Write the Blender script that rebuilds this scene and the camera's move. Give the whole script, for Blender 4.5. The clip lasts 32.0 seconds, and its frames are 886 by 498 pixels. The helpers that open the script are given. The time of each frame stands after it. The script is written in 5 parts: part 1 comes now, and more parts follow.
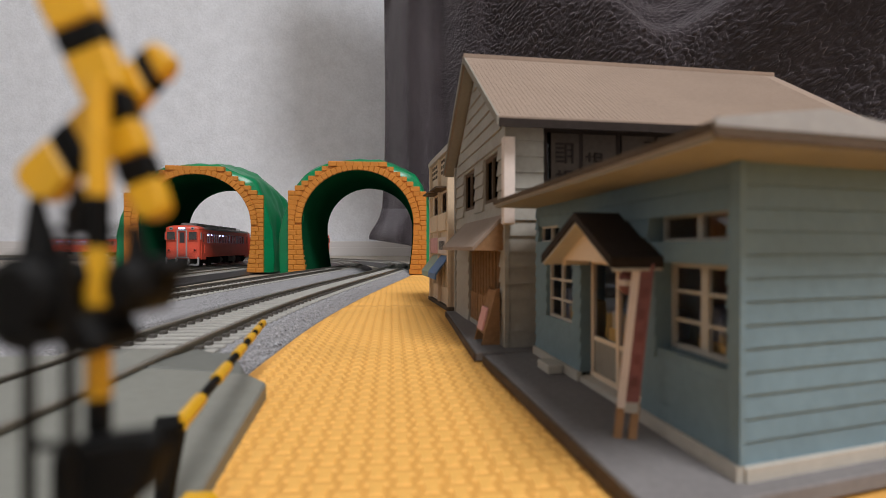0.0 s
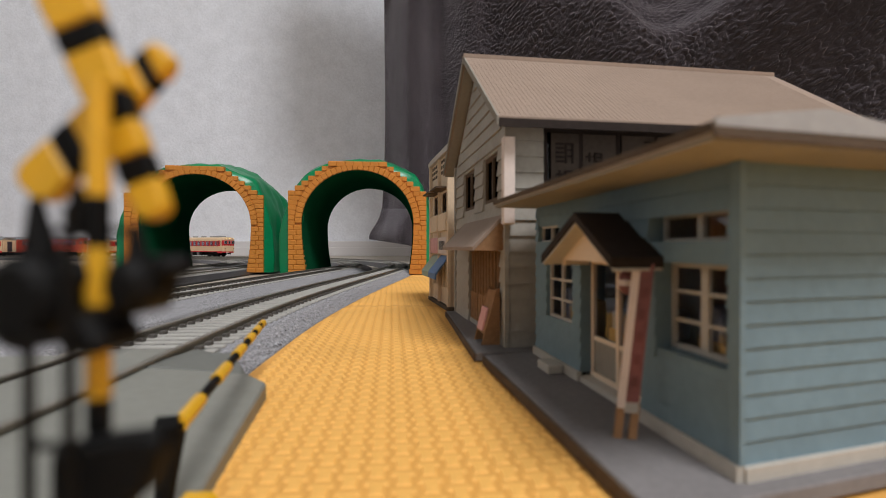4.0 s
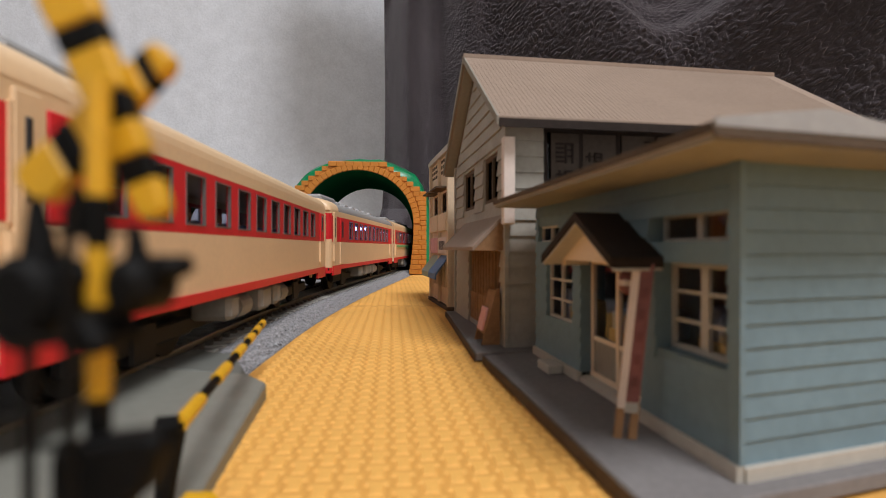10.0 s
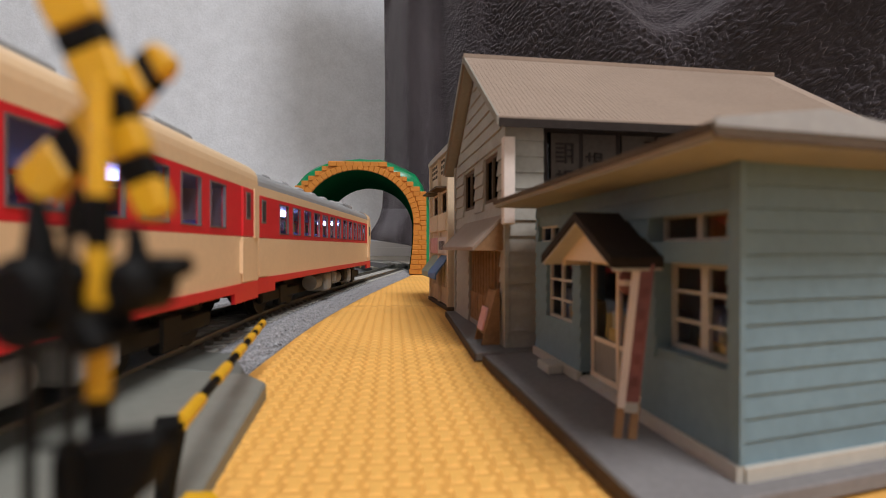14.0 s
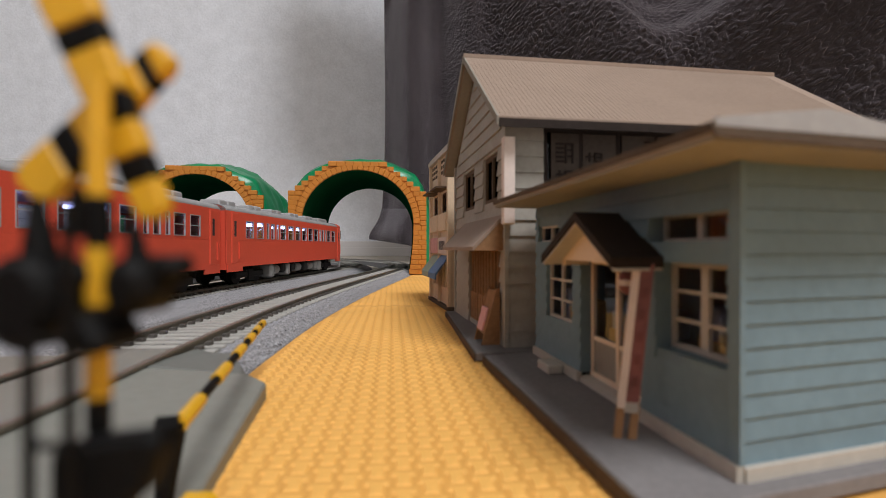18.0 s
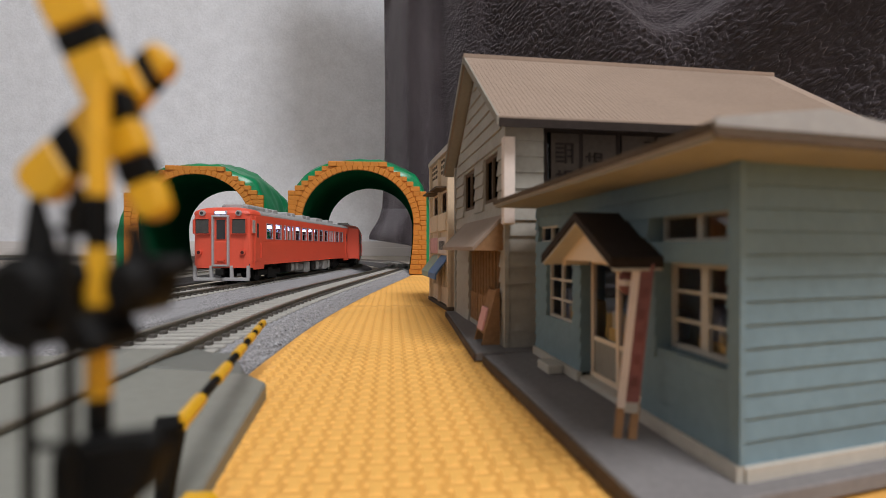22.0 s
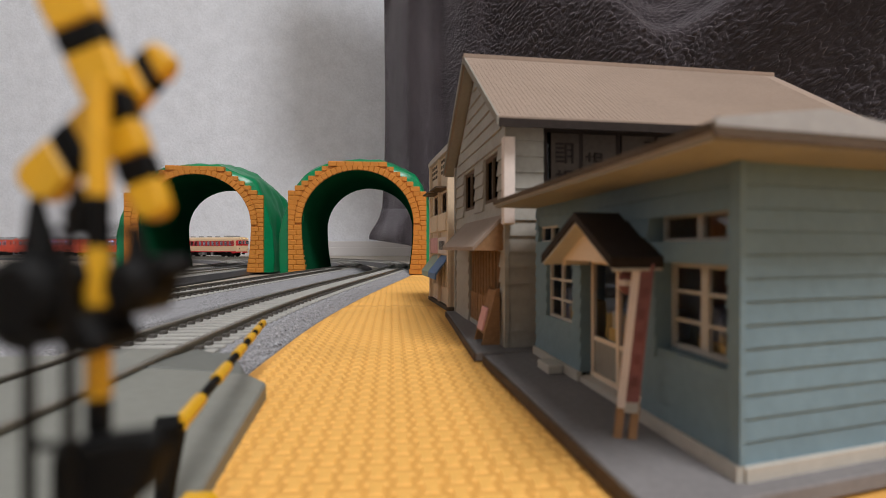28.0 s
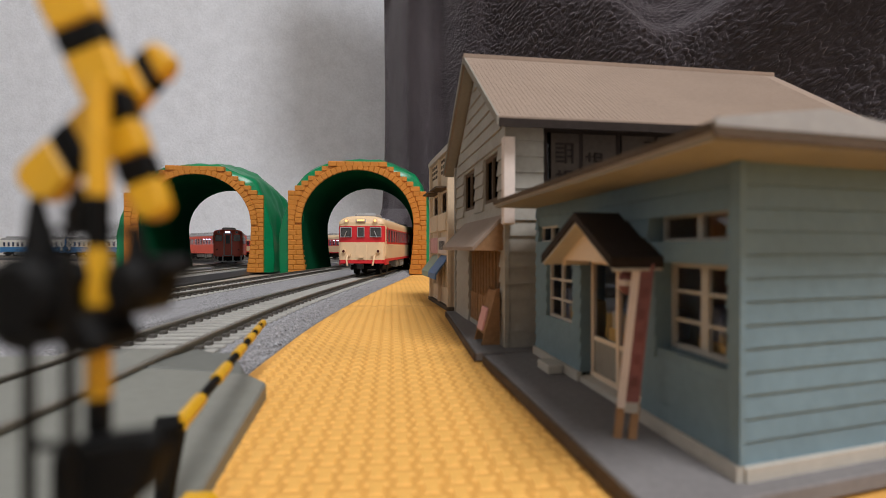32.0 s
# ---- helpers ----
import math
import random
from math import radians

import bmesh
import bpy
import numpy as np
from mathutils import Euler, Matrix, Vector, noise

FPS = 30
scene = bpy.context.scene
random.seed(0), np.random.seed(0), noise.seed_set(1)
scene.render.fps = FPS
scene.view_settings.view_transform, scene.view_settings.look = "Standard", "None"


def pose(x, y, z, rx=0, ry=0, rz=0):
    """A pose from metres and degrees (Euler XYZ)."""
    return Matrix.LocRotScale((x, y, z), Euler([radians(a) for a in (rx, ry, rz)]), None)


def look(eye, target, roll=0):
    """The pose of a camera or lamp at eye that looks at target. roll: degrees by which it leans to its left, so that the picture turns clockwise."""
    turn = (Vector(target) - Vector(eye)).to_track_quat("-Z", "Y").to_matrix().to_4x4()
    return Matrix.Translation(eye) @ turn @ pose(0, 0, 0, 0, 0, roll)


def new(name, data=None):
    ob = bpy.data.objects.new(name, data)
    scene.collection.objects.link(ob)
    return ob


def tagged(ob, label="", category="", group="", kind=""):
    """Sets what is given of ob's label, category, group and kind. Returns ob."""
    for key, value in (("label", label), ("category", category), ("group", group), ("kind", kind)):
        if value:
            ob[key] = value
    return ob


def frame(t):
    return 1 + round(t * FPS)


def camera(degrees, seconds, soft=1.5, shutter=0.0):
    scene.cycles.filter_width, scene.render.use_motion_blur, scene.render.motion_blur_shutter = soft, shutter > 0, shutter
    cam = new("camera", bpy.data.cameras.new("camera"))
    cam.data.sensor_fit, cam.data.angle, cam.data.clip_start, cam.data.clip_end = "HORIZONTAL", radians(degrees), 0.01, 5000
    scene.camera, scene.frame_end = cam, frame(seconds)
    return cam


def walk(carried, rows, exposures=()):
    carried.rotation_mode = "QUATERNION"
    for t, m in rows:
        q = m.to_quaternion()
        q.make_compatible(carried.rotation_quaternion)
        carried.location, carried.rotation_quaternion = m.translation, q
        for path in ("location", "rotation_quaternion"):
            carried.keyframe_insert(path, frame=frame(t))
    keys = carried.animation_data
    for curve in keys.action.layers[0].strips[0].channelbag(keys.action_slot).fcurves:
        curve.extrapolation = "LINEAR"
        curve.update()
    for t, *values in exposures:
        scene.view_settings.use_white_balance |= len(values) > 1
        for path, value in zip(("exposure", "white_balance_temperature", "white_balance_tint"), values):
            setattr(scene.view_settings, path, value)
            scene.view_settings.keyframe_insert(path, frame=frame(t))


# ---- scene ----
cam = camera(85, 32.0, soft=0.6)
EYE = (0.0, 0.0, 0.026)
cam.data.dof.use_dof = True
cam.data.dof.focus_distance = 0.34
cam.data.dof.aperture_fstop = 31.0
VIEW = look(EYE, (0.0, 1.0, 0.0225))
walk(cam, [(0.0, VIEW), (32.0, VIEW)], exposures=[(0.0, 0.0, 6500, 10), (32.0, 0.0, 6500, 10)])

# ---- world and lamps ----
world = bpy.data.worlds.new("room_world")
scene.world = world
world.use_nodes = True
world.node_tree.nodes["Background"].inputs[0].default_value = (0.9, 0.95, 1.0, 1)
world.node_tree.nodes["Background"].inputs[1].default_value = 0.01


def area_lamp(name, at, target, size, power, colour):
    data = bpy.data.lights.new(name, "AREA")
    data.shape, data.size, data.energy, data.color = "DISK", size, power, colour
    ob = new(name, data)
    ob.matrix_world = look(at, target)
    return ob


area_lamp("ceiling_light", (0.58, -1.05, 2.28), (0.58, -1.00, 0.0), 0.95, 71.0, (0.97, 0.97, 1.0))


# ---- materials ----
def mat(name, colour, rough=0.6, metal=0.0, vary=0.12, scale=60.0, bump=0.0, fine=900.0, emit=0.0, spec=0.5, island=0.0, objvar=0.0, coat=0.0, deep=0.0006, sheen=0.0):
    m = bpy.data.materials.new(name)
    m.use_nodes = True
    nt = m.node_tree
    b = nt.nodes["Principled BSDF"]
    b.inputs["Roughness"].default_value = rough
    b.inputs["Metallic"].default_value = metal
    b.inputs["Specular IOR Level"].default_value = spec
    b.inputs["Coat Weight"].default_value = coat
    b.inputs["Sheen Weight"].default_value = sheen
    b.inputs["Sheen Roughness"].default_value = 0.28
    b.inputs["Sheen Tint"].default_value = (1.0, 0.94, 1.0, 1)
    c = (*colour, 1)
    if emit:
        b.inputs["Emission Color"].default_value = c
        b.inputs["Emission Strength"].default_value = emit
        b.inputs["Base Color"].default_value = c
        return m
    tc = nt.nodes.new("ShaderNodeTexCoord")
    n1 = nt.nodes.new("ShaderNodeTexNoise")
    n1.inputs["Scale"].default_value, n1.inputs["Detail"].default_value = scale, 4
    n2 = nt.nodes.new("ShaderNodeTexNoise")
    n2.inputs["Scale"].default_value, n2.inputs["Detail"].default_value = fine, 3
    for n in (n1, n2):
        nt.links.new(tc.outputs["Object"], n.inputs["Vector"])
    mix = nt.nodes.new("ShaderNodeMath")
    mix.operation = "ADD"
    nt.links.new(n1.outputs[0], mix.inputs[0])
    nt.links.new(n2.outputs[0], mix.inputs[1])
    val = mix.outputs[0]
    if island or objvar:
        src = nt.nodes.new("ShaderNodeNewGeometry").outputs["Random Per Island"] if island else nt.nodes.new("ShaderNodeObjectInfo").outputs["Random"]
        ma = nt.nodes.new("ShaderNodeMath")
        ma.operation, ma.inputs[1].default_value = "MULTIPLY_ADD", (island or objvar)
        nt.links.new(src, ma.inputs[0])
        nt.links.new(val, ma.inputs[2])
        val = ma.outputs[0]
    mr = nt.nodes.new("ShaderNodeMapRange")
    mr.inputs[1].default_value, mr.inputs[2].default_value = 0.6, 1.4 + (island or objvar)
    mr.inputs[3].default_value, mr.inputs[4].default_value = 1 - vary, 1 + vary
    nt.links.new(val, mr.inputs[0])
    mul = nt.nodes.new("ShaderNodeMix")
    mul.data_type, mul.blend_type = "RGBA", "MULTIPLY"
    mul.inputs[0].default_value = 1.0
    mul.inputs[6].default_value = c
    nt.links.new(mr.outputs[0], mul.inputs[7])
    nt.links.new(mul.outputs[2], b.inputs["Base Color"])
    if bump:
        bp = nt.nodes.new("ShaderNodeBump")
        bp.inputs["Strength"].default_value = bump
        bp.inputs["Distance"].default_value = deep
        nt.links.new(n2.outputs[0], bp.inputs["Height"])
        nt.links.new(bp.outputs[0], b.inputs["Normal"])
    return m


def glass(name, tint, gloss=0.18):
    m = bpy.data.materials.new(name)
    m.use_nodes = True
    nt = m.node_tree
    nt.nodes.remove(nt.nodes["Principled BSDF"])
    t = nt.nodes.new("ShaderNodeBsdfTransparent")
    t.inputs[0].default_value = (*tint, 1)
    g = nt.nodes.new("ShaderNodeBsdfGlossy")
    g.inputs["Roughness"].default_value = 0.06
    x = nt.nodes.new("ShaderNodeMixShader")
    x.inputs[0].default_value = gloss
    nt.links.new(t.outputs[0], x.inputs[1])
    nt.links.new(g.outputs[0], x.inputs[2])
    nt.links.new(x.outputs[0], nt.nodes["Material Output"].inputs[0])
    return m


M = {
    # sheet is deeper yellow than its bricks: groove shade put into the colour
    "mat_yellow_shaded": mat("mat_yellow_shaded", (0.685, 0.345, 0.073), 0.7, vary=0.10, scale=40, bump=0.25, fine=1500),
    "mat_brick": mat("mat_brick", (0.80, 0.43, 0.10), 0.72, vary=0.14, scale=40, fine=1500, bump=0.2),
    "floor": mat("floor_beige", (0.42, 0.37, 0.30), 0.5, vary=0.12, scale=8, fine=120),
    "wallpaper": mat("wallpaper", (0.87, 0.885, 0.93), 0.85, vary=0.09, scale=22, fine=190, bump=0.8, deep=0.0015, spec=0.25),
    "wall_bounce": mat("wall_bounce", (0.86, 0.85, 0.84), 0.85, vary=0.06, scale=10),
    "ceiling": mat("ceiling_white", (0.84, 0.83, 0.82), 0.9, vary=0.04, scale=3),
    "baseboard": mat("baseboard_white", (0.74, 0.71, 0.70), 0.5, vary=0.05, scale=10),
    "fleece": mat("fleece", (0.062, 0.053, 0.058), 0.95, vary=0.30, scale=14, fine=520, bump=0.9, spec=0.05, deep=0.003, sheen=0.55),
    "ballast": mat("ballast_grey", (0.30, 0.298, 0.308), 0.9, vary=0.9, scale=1500, fine=3200, bump=0.7, deep=0.0004, spec=0.25),
    "grain": mat("ballast_grain", (0.31, 0.308, 0.322), 0.85, vary=0.75, scale=900, island=2.5, spec=0.2),
    "black_bed": mat("black_bed", (0.025, 0.025, 0.027), 0.45, vary=0.3, scale=200),
    "rail": mat("rail_metal", (0.20, 0.185, 0.15), 0.38, metal=0.55, vary=0.2, scale=150),
    "sleeper": mat("sleeper_grey", (0.37, 0.36, 0.33), 0.7, vary=0.12, scale=300, objvar=0.4, spec=0.25),
    "spike": mat("spike_brown", (0.09, 0.08, 0.07), 0.6, vary=0.2),
    "panel_grey": mat("crossing_grey", (0.205, 0.207, 0.180), 0.5, vary=0.10, scale=60, fine=500, spec=0.35),
    "panel_dark": mat("crossing_dark", (0.15, 0.155, 0.14), 0.55, vary=0.08, scale=60, spec=0.25),
    "green": mat("tunnel_green", (0.004, 0.21, 0.080), 0.28, vary=0.18, scale=35, spec=0.35),
    # darker matt copy of the tunnel green, with the bore's shade in its colour
    "green_shaded": mat("tunnel_green_shaded", (0.006, 0.075, 0.031), 0.6, vary=0.18, scale=35, spec=0.0),
    "orange": mat("tunnel_orange", (0.53, 0.195, 0.022), 0.5, vary=0.10, scale=90, objvar=0.5),
    "sig_yellow": mat("signal_yellow", (0.66, 0.36, 0.012), 0.45, vary=0.10, scale=120),
    "sig_black": mat("signal_black", (0.004, 0.004, 0.004), 0.6, vary=0.2, scale=150, spec=0.12),
    "lens_dark": mat("lens_dark", (0.06, 0.01, 0.01), 0.15),
    "cream": mat("train_cream", (0.80, 0.57, 0.345), 0.4, vary=0.05, scale=60, spec=0.5),
    "red": mat("train_red", (0.66, 0.020, 0.028), 0.4, vary=0.06, scale=60),
    "vermilion": mat("train_vermilion", (0.72, 0.092, 0.050), 0.42, vary=0.06, scale=60),
    "white": mat("train_white", (0.76, 0.75, 0.70), 0.45, vary=0.05, scale=60),
    "blue": mat("train_blue", (0.03, 0.20, 0.46), 0.45, vary=0.06, scale=60),
    "emblem_olive": mat("emblem_olive", (0.34, 0.24, 0.085), 0.5, vary=0.1),
    # opaque pale colour stands in for the bright wall reflected in corner panes
    "pane_reflection": mat("pane_reflection", (0.40, 0.385, 0.37), 0.12, vary=0.3, scale=150),
    "stripe_green": mat("train_green", (0.20, 0.48, 0.20), 0.45, vary=0.05),
    "roof_grey": mat("roof_grey", (0.30, 0.30, 0.30), 0.6, vary=0.10, scale=90),
    "under_grey": mat("under_grey", (0.24, 0.24, 0.23), 0.6, vary=0.15, scale=120),
    "under_black": mat("under_black", (0.010, 0.010, 0.010), 0.6, vary=0.2, spec=0.2),
    "steel": mat("steel", (0.55, 0.55, 0.56), 0.35, metal=0.8, vary=0.08),
    "frame_dark": mat("frame_dark", (0.20, 0.17, 0.17), 0.4, metal=0.4, vary=0.06),
    "frame_grey": mat("frame_grey", (0.42, 0.42, 0.43), 0.45, metal=0.2, vary=0.06),
    "cab_dark": mat("cab_dark", (0.03, 0.03, 0.035), 0.4),
    "cab_glass": mat("cab_glass", (0.055, 0.054, 0.053), 0.12, vary=0.35, scale=160),
    "seat_blue": mat("seat_blue", (0.10, 0.11, 0.26), 0.8),
    "lining": mat("lining_lavender", (0.40, 0.40, 0.52), 0.7, vary=0.05),
    "lit_white": mat("lit_white", (0.60, 0.64, 1.0), emit=9.0),
    "lit_head": mat("lit_head", (0.55, 0.57, 1.0), emit=5.0),
    "lit_warm": mat("lit_warm", (1.0, 0.55, 0.20), emit=1.1),
    "lit_red": mat("lit_red", (1.0, 0.06, 0.04), emit=4.0),
    "pane": glass("pane", (0.80, 0.82, 0.88), 0.08),
    "pane_dark": glass("pane_dark", (0.26, 0.26, 0.28), 0.03),
    "h_blue": mat("house_blue", (0.150, 0.225, 0.265), 0.7, vary=0.12, scale=70, fine=700, spec=0.25),
    "h_pale": mat("house_pale", (0.335, 0.315, 0.275), 0.75, vary=0.14, scale=70, fine=700, spec=0.25),
    "h_cream": mat("house_cream", (0.68, 0.54, 0.38), 0.75, vary=0.10, scale=70, fine=700, spec=0.25),
    "h_trim": mat("house_trim", (0.46, 0.43, 0.375), 0.7, vary=0.10, scale=90),
    "card": mat("card_edge", (0.27, 0.25, 0.215), 0.8, vary=0.10, scale=120, spec=0.12),
    "h_roof": mat("house_roof", (0.30, 0.225, 0.175), 0.8, vary=0.09, scale=60, fine=900, bump=0.3, spec=0.25),
    "h_roof2": mat("station_roof", (0.36, 0.33, 0.30), 0.8, vary=0.08, scale=60, fine=900, spec=0.25),
    "verge_pale": mat("verge_pale", (0.33, 0.335, 0.34), 0.8, vary=0.12, scale=200),
    "edge_dark": mat("edge_dark", (0.10, 0.075, 0.055), 0.8, vary=0.2, scale=90, spec=0.12),
    "canopy_black": mat("canopy_black", (0.028, 0.021, 0.018), 0.7, vary=0.25, scale=120, spec=0.12),
    "gable_cream": mat("gable_cream", (0.74, 0.60, 0.45), 0.7, vary=0.06, scale=120),
    "slab": mat("slab_grey", (0.195, 0.184, 0.182), 0.8, vary=0.14, scale=90, fine=1100, spec=0.12),
    "wood": mat("wood_brown", (0.27, 0.15, 0.075), 0.7, vary=0.25, scale=120, spec=0.12),
    "wood_dark": mat("wood_dark", (0.10, 0.068, 0.045), 0.7, vary=0.25, scale=120, spec=0.12),
    # near-black, so the unlit rooms' shade sits in the wall colour
    "room_shade": mat("room_shade", (0.035, 0.026, 0.022), 0.9, vary=0.3, scale=60, spec=0.12),
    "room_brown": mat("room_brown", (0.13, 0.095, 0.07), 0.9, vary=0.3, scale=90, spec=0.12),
    "window_paper": mat("window_paper", (0.075, 0.06, 0.05), 0.8, vary=0.2, scale=160, spec=0.12),
    "sign_red": mat("sign_red", (0.19, 0.062, 0.056), 0.6, vary=0.3, scale=200),
    "sign_deep": mat("sign_deep", (0.14, 0.035, 0.033), 0.6, vary=0.3, scale=200),
    "sign_white": mat("sign_white", (0.66, 0.56, 0.50), 0.6, vary=0.08, scale=200),
    "poster_pink": mat("poster_pink", (0.62, 0.33, 0.32), 0.7, vary=0.15, scale=300),
    "awn_blue": mat("awn_blue", (0.08, 0.16, 0.32), 0.6, vary=0.08),
    "awn_green": mat("awn_green", (0.30, 0.38, 0.29), 0.6, vary=0.08),
    "box_tan": mat("box_tan", (0.60, 0.34, 0.11), 0.8, vary=0.15, scale=200),
    "box_grey": mat("box_grey", (0.34, 0.36, 0.40), 0.6, vary=0.15, scale=200),
}


# ---- mesh helpers ----
def box(bm, x0, x1, y0, y1, z0, z1, m=None):
    vs = [Vector((x, y, z)) for x in (x0, x1) for y in (y0, y1) for z in (z0, z1)]
    if m is not None:
        vs = [m @ v for v in vs]
    v = [bm.verts.new(p) for p in vs]
    for q in ((0, 1, 3, 2), (4, 6, 7, 5), (0, 4, 5, 1), (2, 3, 7, 6), (0, 2, 6, 4), (1, 5, 7, 3)):
        bm.faces.new([v[i] for i in q])
    return v


def prism(bm, poly, axis, a, b):
    """A closed outline of (u, w) drawn along an axis from a to b: x: (y, z), y: (x, z), z: (x, y)."""
    def at(p, k):
        return {"x": (k, p[0], p[1]), "y": (p[0], k, p[1]), "z": (p[0], p[1], k)}[axis]
    lo = [bm.verts.new(at(p, a)) for p in poly]
    hi = [bm.verts.new(at(p, b)) for p in poly]
    n = len(poly)
    bm.faces.new(lo[::-1])
    bm.faces.new(hi)
    for i in range(n):
        bm.faces.new((lo[i], lo[(i + 1) % n], hi[(i + 1) % n], hi[i]))


def rod(bm, p, q, r, n=8, r2=None):
    p, q = Vector(p), Vector(q)
    m = (q - p).to_track_quat("Z", "Y").to_matrix()
    rings = []
    for c, rr in ((p, r), (q, r if r2 is None else r2)):
        rings.append([bm.verts.new(c + m @ Vector((rr * math.cos(6.28319 * i / n), rr * math.sin(6.28319 * i / n), 0))) for i in range(n)])
    for i in range(n):
        bm.faces.new((rings[0][i], rings[0][(i + 1) % n], rings[1][(i + 1) % n], rings[1][i]))
    bm.faces.new(rings[0][::-1])
    bm.faces.new(rings[1])


def finish(bm, bevel=0.0, smooth=False):
    bmesh.ops.recalc_face_normals(bm, faces=bm.faces)
    if bevel:
        bmesh.ops.bevel(bm, geom=[e for e in bm.edges if e.calc_face_angle(0) > 0.6], offset=bevel, segments=1, affect="EDGES", clamp_overlap=True)
    if smooth:
        for f in bm.faces:
            f.smooth = True
    return bm


def part(name, bm, material, parent=None, label="", bevel=0.0, smooth=False):
    me = bpy.data.meshes.new(name)
    if not isinstance(bm, bpy.types.Mesh):
        finish(bm, bevel, smooth)
        bm.to_mesh(me)
        bm.free()
        me.materials.append(M[material])
    else:
        me = bm
    ob = new(name, me)
    ob.parent = parent
    if label:
        ob["label"] = label
    return ob


def boxes(*rows):
    bm = bmesh.new()
    for r in rows:
        box(bm, *r)
    return bm


def thing(name, label, category, group="", kind="", at=None):
    ob = new(name)
    ob.empty_display_size = 0.01
    if at is not None:
        ob.matrix_world = at
    return tagged(ob, label, category, group, kind)


def joined(name, verts, faces, material, parent=None):
    me = bpy.data.meshes.new(name)
    me.from_pydata(verts, [], faces)
    me.materials.append(M[material])
    me.update()
    ob = new(name, me)
    ob.parent = parent
    return ob


FLOOR, MAT, SLAB, RAIL = 0.0, 0.002, 0.0038, 0.0068

# ---- the room ----
ob = part("floor", boxes((-2.2, 2.2, -3.4, 1.45, -0.03, FLOOR)), "floor")
tagged(ob, "pale beige wood-tone room floor under the tracks", "floor", kind="structure")
ob = part("wall_north", boxes((-2.2, 2.2, 1.45, 1.55, 0.0, 2.4)), "wallpaper")
tagged(ob, "light grey embossed wallpapered wall behind the layout", "wall", kind="structure")
# unseen walls and ceiling, added to return fill light to the layout
for nm, b in (("wall_south", (-2.2, 2.2, -3.5, -3.4, 0, 2.4)), ("wall_west", (-2.3, -2.2, -3.5, 1.55, 0, 2.4)), ("wall_east", (2.2, 2.3, -3.5, 1.55, 0, 2.4))):
    tagged(part(nm, boxes(b), "wall_bounce"), "unseen plain grey wall added to bounce room light", "wall", kind="structure")
tagged(part("ceiling", boxes((-2.3, 2.3, -3.5, 1.55, 2.4, 2.45)), "ceiling"), "unseen white ceiling added to close the room and bounce light", "ceiling", kind="structure")
base = thing("baseboard", "white grooved baseboard along the wall foot", "baseboard", kind="structure")
part("lower_board", boxes((-2.2, 2.2, 1.436, 1.45, 0.0, 0.0265)), "baseboard", base, bevel=0.001)
part("upper_board", boxes((-2.2, 2.2, 1.440, 1.45, 0.0265, 0.044)), "baseboard", base, bevel=0.001)


